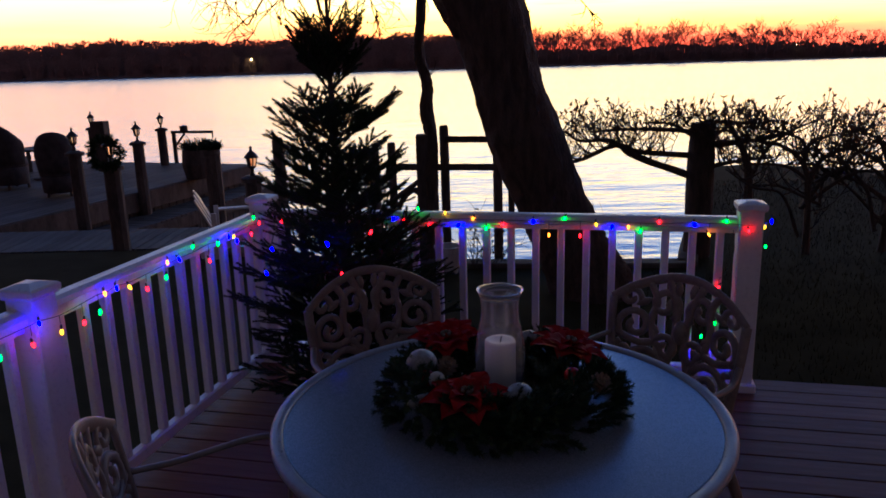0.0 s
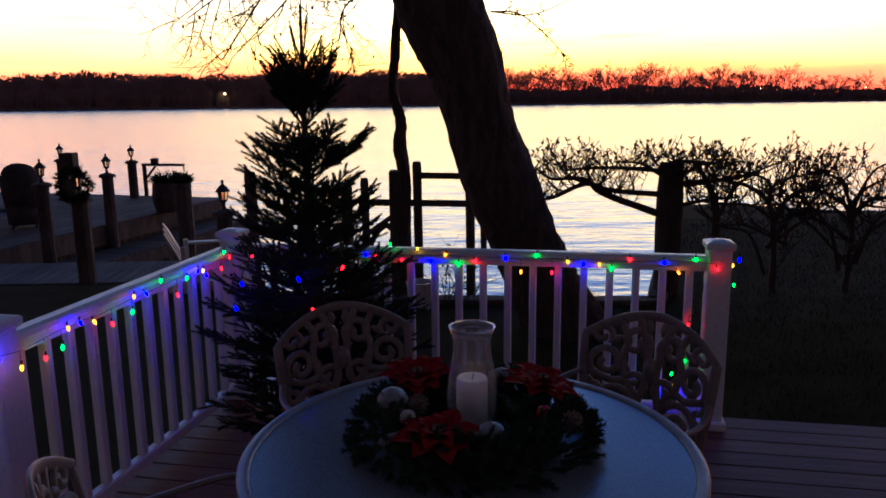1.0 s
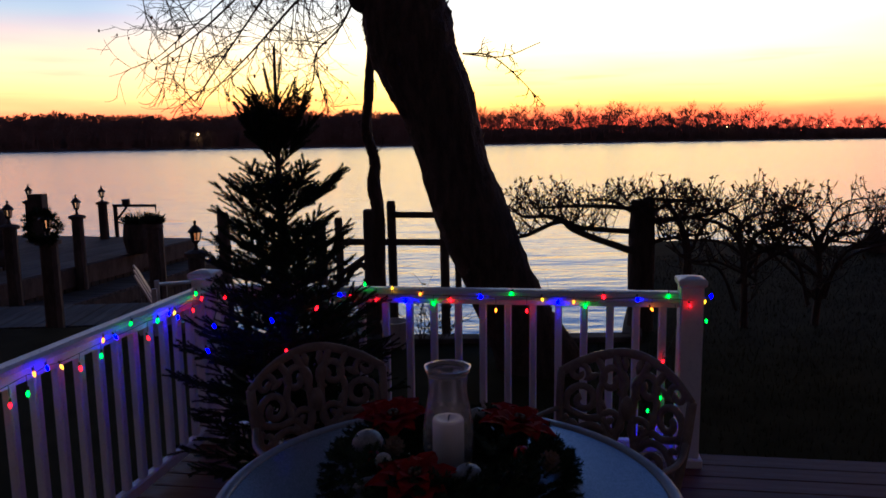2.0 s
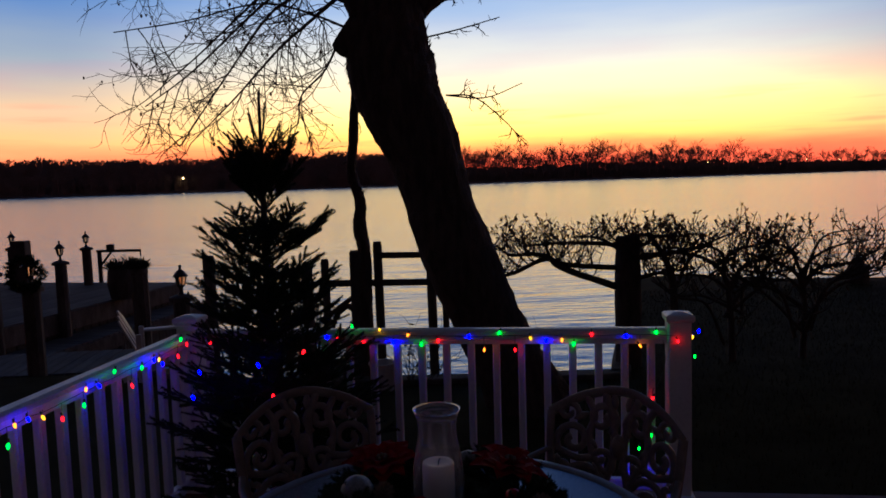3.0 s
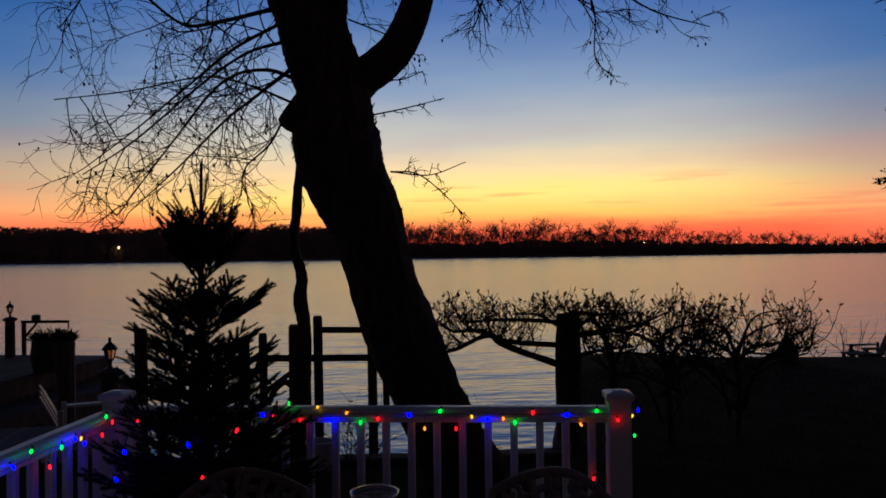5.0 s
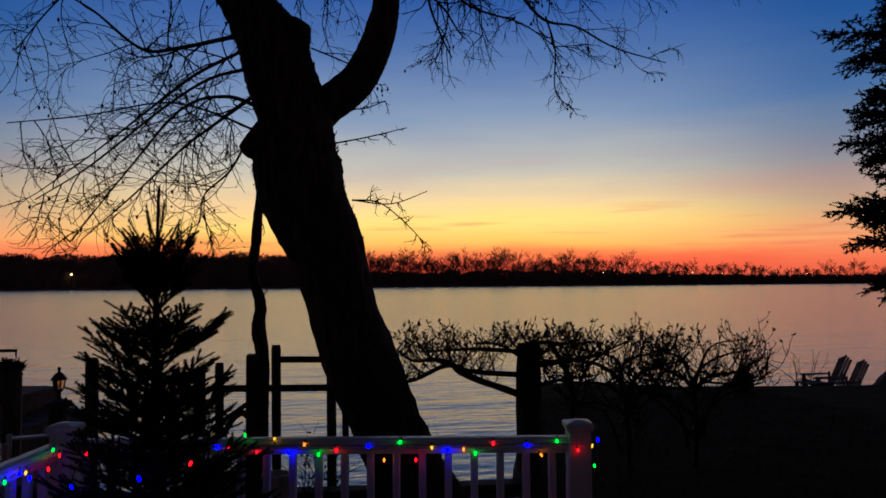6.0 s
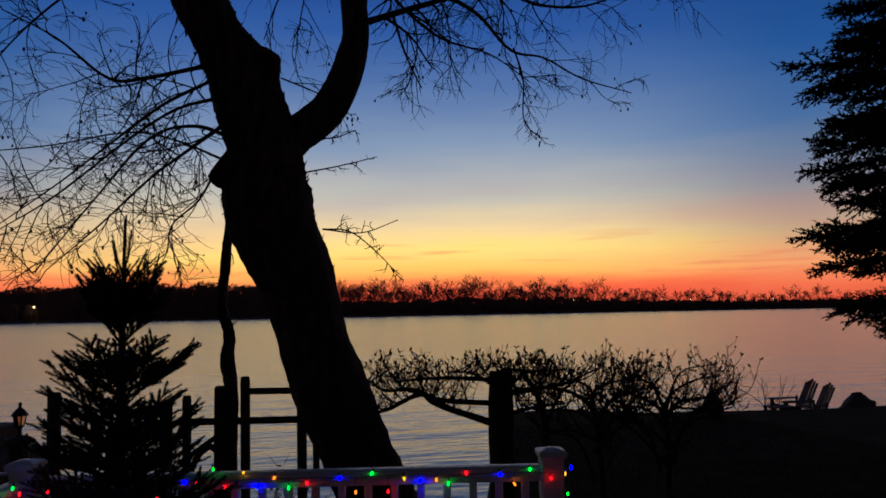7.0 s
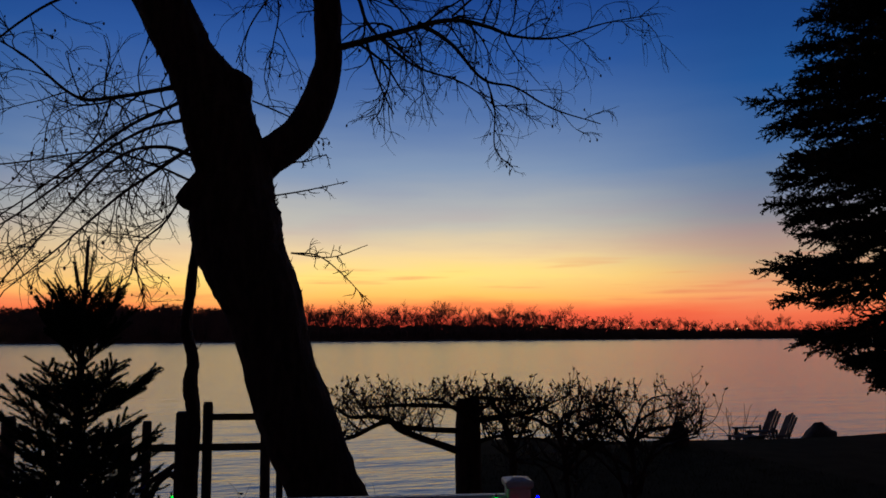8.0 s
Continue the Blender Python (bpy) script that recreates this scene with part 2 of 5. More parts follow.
# ---------------------------------------------------------------- geometry helpers
class Geo:
    """Collects the faces of one mesh."""

    def __init__(self):
        self.v, self.f = [], []

    def add(self, verts, faces):
        o = len(self.v)
        self.v.extend(tuple(p) for p in verts)
        self.f.extend(tuple(i + o for i in q) for q in faces)

    def box(self, c, s, m=None, bevel=0.0):
        """A box of size s about c, turned by the matrix m, with chamfered long edges."""
        hx, hy, hz = (k / 2 for k in s)
        b = min(bevel, hx * 0.9, hy * 0.9, hz * 0.9)
        if b <= 0:
            pts = [Vector((x, y, z)) for z in (-hz, hz) for y in (-hy, hy) for x in (-hx, hx)]
            fs = [(0, 2, 3, 1), (4, 5, 7, 6), (0, 1, 5, 4), (2, 6, 7, 3), (0, 4, 6, 2), (1, 3, 7, 5)]
        else:
            ring = [(-hx + b, -hy), (hx - b, -hy), (hx, -hy + b), (hx, hy - b), (hx - b, hy), (-hx + b, hy), (-hx, hy - b), (-hx, -hy + b)]
            k = 1 - b / min(hx, hy)
            levels = [(-hz, k), (-hz + b, 1), (hz - b, 1), (hz, k)]
            pts, fs = [], []
            for z, q in levels:
                for x, y in ring:
                    x2 = x if q == 1 else math.copysign(max(abs(x) - b, 0), x)
                    y2 = y if q == 1 else math.copysign(max(abs(y) - b, 0), y)
                    pts.append(Vector((x2, y2, z)))
            for l in range(3):
                for i in range(8):
                    j = (i + 1) % 8
                    fs.append((l * 8 + i, l * 8 + j, l * 8 + 8 + j, l * 8 + 8 + i))
            fs += [tuple(reversed(range(8))), tuple(range(24, 32))]
        c = Vector(c)
        self.add([(m.to_3x3() @ p if m else p) + c for p in pts], fs)
        return self

    def tube(self, pts, radii, sides=6, rough=0.0, cap=True, flat=1.0):
        """A tube along pts; radii one number or a list. flat squashes it along the second axis."""
        pts = [Vector(p) for p in pts]
        n = len(pts)
        if isinstance(radii, (int, float)):
            radii = [radii] * n
        up = Vector((0.0, 0.0, 1.0))
        d0 = (pts[1] - pts[0]).normalized()
        a = d0.cross(up if abs(d0.z) < 0.9 else Vector((1, 0, 0))).normalized()
        vs, fs = [], []
        for i, p in enumerate(pts):
            d = (pts[min(i + 1, n - 1)] - pts[max(i - 1, 0)])
            d = d.normalized() if d.length > 1e-9 else d0
            a = a - d * a.dot(d)
            a = a.normalized() if a.length > 1e-6 else d.orthogonal().normalized()
            b = d.cross(a)
            for k in range(sides):
                t = 2 * math.pi * k / sides
                r = radii[i]
                if rough:
                    r *= 1 + rough * noise.noise(Vector((math.cos(t) * 2.5, math.sin(t) * 2.5, 0)) + p * 4) + rough * 0.6 * noise.noise(p * 17 + Vector((math.cos(t), math.sin(t), 0)) * 5)
                vs.append(p + a * (r * math.cos(t)) + b * (r * flat * math.sin(t)))
        for i in range(n - 1):
            for k in range(sides):
                k2 = (k + 1) % sides
                fs.append((i * sides + k, i * sides + k2, (i + 1) * sides + k2, (i + 1) * sides + k))
        if cap:
            fs += [tuple(reversed(range(sides))), tuple(range((n - 1) * sides, n * sides))]
        self.add(vs, fs)
        return self

    def lathe(self, profile, c=(0, 0, 0), segs=20, close=False):
        """Turns (radius, height) pairs about the upright axis through c."""
        c = Vector(c)
        vs = [c + Vector((r * math.cos(2 * math.pi * k / segs), r * math.sin(2 * math.pi * k / segs), z)) for r, z in profile for k in range(segs)]
        n = len(profile)
        fs = [(i * segs + k, i * segs + (k + 1) % segs, (i + 1) % n * segs + (k + 1) % segs, (i + 1) % n * segs + k)
              for i in range(n if close else n - 1) for k in range(segs)]
        if not close:
            fs += [tuple(reversed(range(segs))), tuple(range((n - 1) * segs, n * segs))]
        self.add(vs, fs)
        return self

    def ball(self, c, r, segs=12, rings=8, squash=1.0, lumps=0.0):
        c = Vector(c)
        vs, fs = [], []
        for i in range(rings + 1):
            a = math.pi * i / rings
            for k in range(segs):
                t = 2 * math.pi * k / segs
                d = Vector((math.sin(a) * math.cos(t), math.sin(a) * math.sin(t), -math.cos(a)))
                q = r * (1 + lumps * noise.noise(d * 1.7 + c * 3))
                vs.append(c + Vector((d.x * q, d.y * q, d.z * q * squash)))
        for i in range(rings):
            for k in range(segs):
                k2 = (k + 1) % segs
                fs.append((i * segs + k, i * segs + k2, (i + 1) * segs + k2, (i + 1) * segs + k))
        self.add(vs, fs)
        return self

    def blade(self, p, d, w, side):
        """One thin pointed leaf or needle from p along d."""
        p, d, s = Vector(p), Vector(d), Vector(side) * (w / 2)
        self.add([p - s, p + d * 0.5 - s * 1.1 + Vector((0, 0, 0)), p + d, p + d * 0.5 + s * 1.1, p + s], [(0, 1, 3, 4), (1, 2, 3)])

    def needle(self, p, d, w, side):
        p, d, s = Vector(p), Vector(d), Vector(side) * (w / 2)
        self.add([p - s, p + s, p + d], [(0, 1, 2)])

    def mesh(self, name, mat, smooth=False):
        me = bpy.data.meshes.new(name)
        me.from_pydata(self.v, [], self.f)
        me.materials.append(mat)
        if smooth:
            me.polygons.foreach_set("use_smooth", [True] * len(me.polygons))
        me.update()
        return me


def part(name, geo, mat, parent, label="", smooth=False, at=None):
    ob = new(name, geo.mesh(name, mat, smooth) if isinstance(geo, Geo) else geo)
    ob.parent = parent
    if at is not None:
        ob.matrix_basis = at
    return tagged(ob, label)


def thing(name, m, label, category, group="", kind=""):
    ob = new(name)
    ob.empty_display_size = 0.1
    ob.matrix_basis = m
    return tagged(ob, label, category, group, kind)


def single(name, geo, mat, label, category, group="", kind="", smooth=False, m=None):
    ob = new(name, geo.mesh(name, mat, smooth))
    if m is not None:
        ob.matrix_basis = m
    return tagged(ob, label, category, group, kind)


def curve_pts(ctrl, per=6):
    """Catmull-Rom points through ctrl."""
    c = [Vector(p) for p in ctrl]
    c = [c[0] * 2 - c[1]] + c + [c[-1] * 2 - c[-2]]
    out = []
    for i in range(1, len(c) - 2):
        p0, p1, p2, p3 = c[i - 1:i + 3]
        for k in range(per):
            t = k / per
            out.append(0.5 * (2 * p1 + (p2 - p0) * t + (2 * p0 - 5 * p1 + 4 * p2 - p3) * t * t + (3 * p1 - p0 - 3 * p2 + p3) * t ** 3))
    return out + [c[-2]]


def rand_dir(rng):
    while True:
        v = Vector((rng.uniform(-1, 1), rng.uniform(-1, 1), rng.uniform(-1, 1)))
        if 0.05 < v.length < 1:
            return v.normalized()


# ---------------------------------------------------------------- ground, water, far shore
LAWN, WATER_Z = -0.5, -1.6
DECK_TURN = -12.4
CORNER = Vector((-1.033, 4.231, 0.0))
DECK_M = Matrix.Translation(CORNER) @ pose(0, 0, 0, 0, 0, DECK_TURN) @ Matrix.Diagonal((1, -1, 1, 1))


def D(u, v, z=0.0):
    """A place on the deck: u along the river rail from the corner, v from it towards the house."""
    return DECK_M @ Vector((u, v, z))


DECK_ROT = pose(0, 0, 0, 0, 0, DECK_TURN)


def at_deck(u, v, z=0.0, turn=0.0):
    return Matrix.Translation(D(u, v, z)) @ pose(0, 0, 0, 0, 0, DECK_TURN + turn)


def ground():
    # lawn: one sheet with its river edge, behind the house and to both sides as far as can be seen
    edge = [(-1500, 9.2), (-60, 9.2), (-7.5, 9.2), (-3.0, 9.2), (-1.6, 8.3), (0.0, 8.07), (1.3, 7.94), (2.6, 7.84), (2.76, 8.3), (4.15, 12.0), (5.35, 15.4), (6.5, 15.7),
            (8.3, 14.4), (11.8, 13.6), (14.4, 13.5), (24, 14.5), (60, 18), (1500, 60)]
    g = Geo()
    top, low, far = [], [], []
    for i, (x, y) in enumerate(edge):
        top.append((x, y, LAWN))
        low.append((x, y + 0.02, WATER_Z - 0.6))
        far.append((x, -1500, LAWN))
    n = len(edge)
    g.add(top + low + far, [(i, i + 1, n + i + 1, n + i) for i in range(n - 1)] + [(2 * n + i, 2 * n + i + 1, i + 1, i) for i in range(n - 1)])
    single("ground", g, GRASS, "dark mown lawn that ends at the river", "lawn", kind="structure")
    # lower strip of bank beyond the lawn's far edge, a step above the water
    lo = Geo()
    strip = [(8.3, 14.4), (11.8, 13.6), (14.4, 13.5), (24, 14.5)]
    k = len(strip)
    rows = [[(x, y - 0.05, LAWN - 0.01) for x, y in strip], [(x, y + 0.5, -1.03) for x, y in strip], [(x, y + 3.2, -1.06) for x, y in strip], [(x, y + 4.6, WATER_Z - 0.3) for x, y in strip]]
    lo.add([p for q in rows for p in q], [(i * k + j, i * k + j + 1, (i + 1) * k + j + 1, (i + 1) * k + j) for i in range(3) for j in range(k - 1)])
    single("river_bank", lo, GRASS, "lower grassy bank below the lawn's edge", "bank", kind="structure")
    # timber cap along the near edge
    cap = Geo()
    for (x0, y0), (x1, y1) in zip(edge[3:9], edge[4:10]):
        a, b = Vector((x0, y0, LAWN)), Vector((x1, y1, LAWN + 0.02))
        cap.box((a + b) / 2, ((b - a).length + 0.02, 0.22, 0.09), pose(0, 0, 0, 0, 0, math.degrees(math.atan2(b.y - a.y, b.x - a.x))), 0.012)
    single("seawall_cap", cap, SEAWALL, "weathered timber cap along the seawall", "seawall", kind="structure")
    w = Geo()
    w.add([(-4500, 5, WATER_Z), (4500, 5, WATER_Z), (4500, 4500, WATER_Z), (-4500, 4500, WATER_Z)], [(0, 1, 2, 3)])
    single("water", w, WATER, "wide calm river reflecting the dawn sky", "river", kind="structure")


ground()


def shore_distance(az):
    return 690 + max(0, az) * 7.5 + max(0, az - 30) * 12


def tree_height(az):
    """Height of the far tree tops, metres above the water, along the bearing."""
    el = np.interp(az, [-60, -30, -23, -14, -3, 7, 12, 16, 20, 24, 28, 32, 36, 42, 70], [1.8, 1.9, 2.25, 2.05, 2.3, 2.1, 2.15, 2.45, 2.1, 2.2, 1.6, 1.35, 1.15, 1.1, 1.0])
    return 3.28 + math.tan(radians(el)) * shore_distance(az)


def lone_tree(w, p, ax, H, rng):
    """A far bare tree: trunk, forking limbs and a fan of twigs."""
    up = Vector((0, 0, 1))

    def fork(q, d, L, r, level):
        e = q + d * L
        w.tube([q, e], [r, r * 0.6], 3, cap=False)
        if level == 3:
            for k in range(5):
                t = (d + ax * rng.uniform(-0.7, 0.7) + up * rng.uniform(-0.2, 0.4)).normalized()
                w.needle(e - d * L * rng.uniform(0, 0.6), t * L * rng.uniform(0.6, 1.1), 0.22, d.cross(ax.cross(up)).normalized())
            return
        for k in range(rng.choice((3, 4)) if level else 5):
            s = 0.35 + 0.65 * rng.random()
            t = (d + ax * rng.uniform(-0.85, 0.85) + up * rng.uniform(-0.15, 0.3)).normalized()
            fork(q + d * (L * s), t, L * rng.uniform(0.5, 0.75), r * 0.62, level + 1)

    fork(p, (up + ax * rng.uniform(-0.08, 0.08)).normalized(), H * 0.42, 0.36, 0)


def far_shore():
    rng = random.Random(5)
    g = Geo()
    rows = []
    azs = [a * 1.0 for a in range(-75, 86)]
    for a in azs:
        d = shore_distance(a)
        s, c = math.sin(radians(a)), math.cos(radians(a))
        h = tree_height(a)
        rows.append([(s * (d + q), c * (d + q), WATER_Z + z) for q, z in ((0, -0.3), (6, 1.5), (40, 0.16 * h), (120, 0.2 * h), (2600, 0.2 * h))])
    m = len(rows[0])
    g.add([p for r in rows for p in r], [(i * m + k, (i + 1) * m + k, (i + 1) * m + k + 1, i * m + k + 1) for i in range(len(rows) - 1) for k in range(m - 1)])
    single("far_bank", g, BANK_HAZED, "low dark bank across the river", "river bank", kind="structure")
    # bare woods: trunks, limbs and fans of fine twigs; thicker on the high part of the bank
    w = Geo()
    for row, (back, scale) in enumerate(((8, 0.55), (30, 0.85), (60, 1.0), (100, 1.0))):
        a = -40.0
        while a < 54:
            d = shore_distance(a) + back + rng.uniform(-10, 10)
            thick = a < 5.5
            if not thick and row > 1:
                # on the low shore the back rows are single bare trees against the glow
                a += rng.uniform(0.15, 0.62) * (1.8 if a > 24 else 1.0)
                base = WATER_Z + tree_height(a) * 0.17
                lone_tree(w, Vector((math.sin(radians(a)) * d, math.cos(radians(a)) * d, base)), Vector((math.cos(radians(a)), -math.sin(radians(a)), 0)),
                          (WATER_Z + tree_height(a) * rng.choice((0.8, 0.92, 1.05, 1.15, 1.25, 1.4)) - base), rng)
                continue
            a += rng.uniform(0.14, 0.40) * (1.0 if thick else 1.25) * (1.3 if a > 26 and row > 1 else 1.0)
            s, c = math.sin(radians(a)), math.cos(radians(a))
            base = WATER_Z + tree_height(a) * (0.03 if row == 0 else 0.13 if row == 1 else 0.18)
            swell = (1.07 if thick else 1.1) + 0.16 * noise.noise(Vector((a * 0.55, row * 3.1, 0)))
            top = WATER_Z + tree_height(a) * scale * (swell + rng.uniform(-0.10, 0.07) if thick else 0.78 * swell + rng.uniform(-0.2, 0.10))
            H = top - base
            if H < 3:
                continue
            p = Vector((s * d, c * d, base))
            ax = Vector((c, -s, 0))
            w.tube([p, p + Vector((0, 0, H * 0.5)), p + Vector((0, 0, H * 0.85)) + ax * rng.uniform(-1, 1)], [0.4, 0.28, 0.08], 4, cap=False)
            W = H * (rng.uniform(0.28, 0.4) if thick else rng.uniform(0.24, 0.36))
            up = Vector((0, 0, 1))
            for k in range(6):
                q = p + up * (H * rng.uniform(0.25, 0.6))
                e = q + ax * rng.uniform(-W, W) * 0.7 + up * (H * rng.uniform(0.15, 0.3))
                w.tube([q, e], [0.2, 0.08], 3, cap=False)
            for k in range(260 if thick else 90):
                z0 = rng.uniform(0.2, 1.0) if thick else 0.3 + 0.7 * rng.random() ** 0.8
                r = W * math.sqrt(max(0.0, 1 - ((z0 - 0.58) / 0.43) ** 2))
                off = rng.uniform(-r, r)
                q = p + up * (H * z0 * 0.94) + ax * off
                t = (ax * (off / W * 0.9 + rng.uniform(-0.25, 0.25)) + up * rng.uniform(0.5, 1.0)).normalized() * rng.uniform(0.05, 0.10) * H
                side = (ax * t.normalized().z - up * t.normalized().dot(ax)).normalized()
                w.needle(q, t, rng.uniform(0.5, 1.1) if thick else rng.uniform(0.2, 0.5), side)
            for k in range(34 if thick else 80):
                q = p + ax * rng.uniform(-4.5, 4.5) + up * (rng.uniform(0, 0.42 if thick else 0.52) * H)
                w.needle(q, up * rng.uniform(2, 4.5) + ax * rng.uniform(-1.5, 1.5), rng.uniform(1.5, 3.5), ax)
    single("far_woods", w, FAR_WOOD_HAZED, "bare winter woods along the far river bank", "woods", kind="stuff")
    for a, el, r in ((-13.98, 0.78, 0.85), (24.6, 0.75, 0.4), (31.0, 0.7, 0.4), (33.0, 0.62, 0.35), (38.5, 0.55, 0.4)):
        d = shore_distance(a) - 3
        z = 1.68 + d * math.tan(radians(el))
        p = Vector((d * math.sin(radians(a)), d * math.cos(radians(a)), 0))
        t = thing("street_lamp", Matrix.Translation((p.x, p.y, WATER_Z)), "small warm lamp on a pole on the far bank", "lamp", "lamps on the far bank")
        part("pole", Geo().tube([(0, 0, 0), (0, 0, z - WATER_Z)], 0.12, 6), BLACK_METAL, t)
        part("lamp_head", Geo().ball((0, 0, z - WATER_Z), r, 8, 6), FAR_LAMP, t, "glowing warm lamp head")


far_shore()


# ---------------------------------------------------------------- deck, house wall, railings
RAIL_LEN, LEFT_LEN = 2.605, 1.825


def railing(name_label, a, b, first, step=0.132):
    """Rails and balusters between two posts at a and b, places along the deck's axes."""
    A, B = D(*a), D(*b)
    L = (B - A).length
    ang = math.degrees(math.atan2(B.y - A.y, B.x - A.x))
    t = thing("railing", Matrix.Translation(A) @ pose(0, 0, 0, 0, 0, ang), name_label, "railing", "deck railing")
    # moulded top rail: flat sides, rounded back
    sec = [(-0.032, 0.835), (0.032, 0.835), (0.032, 0.858), (0.053, 0.866), (0.053, 0.888), (0.044, 0.904), (0.022, 0.913), (-0.022, 0.913), (-0.044, 0.904), (-0.053, 0.888), (-0.053, 0.866), (-0.032, 0.858)]
    n = len(sec)
    g = Geo()
    g.add([(x, y, z) for x in (0.0, L) for y, z in sec], [(i, (i + 1) % n, n + (i + 1) % n, n + i) for i in range(n)] + [tuple(reversed(range(n))), tuple(range(n, 2 * n))])
    part("top_rail", g, VINYL, t)
    part("bottom_rail", Geo().box((L / 2, 0, 0.085), (L, 0.05, 0.06), None, 0.008), VINYL, t)
    me = Geo().box((0, 0, 0.475), (0.038, 0.038, 0.722), None, 0.006).mesh("baluster", VINYL)
    x = first
    while x < L - 0.03:
        part("baluster", me, VINYL, t, at=Matrix.Translation((x, 0, 0)))
        x += step
    return t


def rail_post(u, v):
    t = thing("railing_post", at_deck(u, v), "square white vinyl railing post with a flat cap", "post", "railing posts")
    part("post_body", Geo().box((0, 0, 0.478), (0.114, 0.114, 0.956), None, 0.006), VINYL, t)
    g = Geo()
    prof = [(0.06, 0.948), (0.066, 0.953), (0.07, 0.962), (0.07, 0.98), (0.063, 0.987), (0.02, 0.998)]
    sq = [(-1, -1), (1, -1), (1, 1), (-1, 1)]
    g.add([(a * r, b * r, z) for r, z in prof for a, b in sq], [(i * 4 + k, i * 4 + (k + 1) % 4, i * 4 + 4 + (k + 1) % 4, i * 4 + 4 + k) for i in range(5) for k in range(4)] + [(3, 2, 1, 0), (20, 21, 22, 23)])
    part("post_cap", g, VINYL, t, "pyramid-topped white cap")
    part("post_skirt", Geo().box((0, 0, 0.025), (0.15, 0.15, 0.05), None, 0.008), VINYL, t)


def deck():
    t = thing("floor", at_deck(0, 0), "reddish-brown stained timber deck floor", "deck", kind="structure")
    W = 0.14
    me = Geo().box((0, 0, -0.014), (6.6, W - 0.006, 0.028), None, 0.003).mesh("deck_board", DECK)
    for i in range(38):
        part("deck_board", me, DECK, t, at=Matrix.Translation((3.16 + 0.004 * (i % 3), 0.08 - W * (i + 0.5), 0.0005 * (i % 2))))
    g = Geo()
    g.box((3.16, 0.065, -0.16), (6.6, 0.03, 0.26), None, 0.004)
    part("rim_joist", g, DECK, t)
    part("rim_joist", Geo().box((-0.12, -2.6, -0.16), (0.03, 5.3, 0.26), None, 0.004), DECK, t)
    g = Geo()
    for u in (0.1, 1.7, 3.3, 4.9, 6.3):
        for v in (0.15, 2.6, 5.0):
            g.box((u, -v, -0.29), (0.14, 0.14, 0.5))
    part("deck_supports", g, TIMBER, t)
    part("subfloor", Geo().box((3.16, -2.6, -0.06), (6.5, 5.2, 0.04)), DECK, t)


railing("white vinyl railing hung with coloured lights on the river side", (0.06, 0.04), (2.545, 0.04), 0.035)
railing("white vinyl railing hung with coloured lights beside the table", (-0.012, 0.06), (-0.036, 1.765), 0.05)
railing("white vinyl railing continuing towards the house", (-0.036, 1.885), (-0.04, 4.9), 0.05)
rail_post(-0.01, 0.04)
rail_post(RAIL_LEN, 0.05)
rail_post(-0.014, LEFT_LEN)


def house():
    g = Geo()
    for i in range(18):
        g.box(D(3.0, 5.35, -0.4 + i * 0.2), (11, 0.03, 0.205), pose(0, 0, 0, 0, 0, DECK_TURN) @ pose(0, 0, 0, 6, 0, 0))
    g.box(D(3.0, 5.5, 1.3), (11, 0.2, 3.6), DECK_ROT)
    single("wall_house", g, SIDING, "plain lap-sided house wall behind the deck", "wall", kind="structure")


house()


# ---------------------------------------------------------------- table and chairs
TABLE = Vector((0.135, 1.957, 0.0))


def table():
    t = thing("round_table", Matrix.Translation(TABLE), "round patio table with a frosted glass top", "table")
    z = 0.72
    R = 0.64
    part("table_rim", Geo().lathe([(R - 0.035, z - 0.02), (R - 0.008, z - 0.024), (R, z - 0.012), (R, z + 0.002), (R - 0.008, z + 0.008), (R - 0.03, z + 0.006), (R - 0.035, z)], segs=72, close=True), TABLE_RIM, t, "painted metal rim", True)
    part("tabletop", Geo().lathe([(0.001, z - 0.008), (R - 0.036, z - 0.008), (R - 0.036, z - 0.001), (R - 0.04, z), (0.001, z)], segs=72), TABLE_GLASS, t, "pale frosted glass top")
    part("apron", Geo().lathe([(0.50, z - 0.07), (0.512, z - 0.07), (0.512, z - 0.012), (0.50, z - 0.012)], segs=48, close=True), TABLE_RIM, t)
    for k in range(4):
        a = radians(45 + 90 * k)
        c, s = math.cos(a), math.sin(a)
        part("leg", Geo().tube(curve_pts([(c * 0.49, s * 0.49, z - 0.03), (c * 0.4, s * 0.4, 0.5), (c * 0.3, s * 0.3, 0.28), (c * 0.45, s * 0.45, 0.012)]), [0.02] * 18 + [0.026], 8), TABLE_RIM, t, smooth=True)


def scroll(cx, cz, r0, turns, start, sign, hand=1):
    """A spiral in the plane of the chair's back."""
    n = int(abs(turns) * 16)
    return [(hand * (cx + r0 * (1 - 0.78 * i / n) * math.cos(start + sign * 2 * math.pi * turns * i / n)), 0.0, cz + r0 * (1 - 0.78 * i / n) * math.sin(start + sign * 2 * math.pi * turns * i / n)) for i in range(n + 1)]


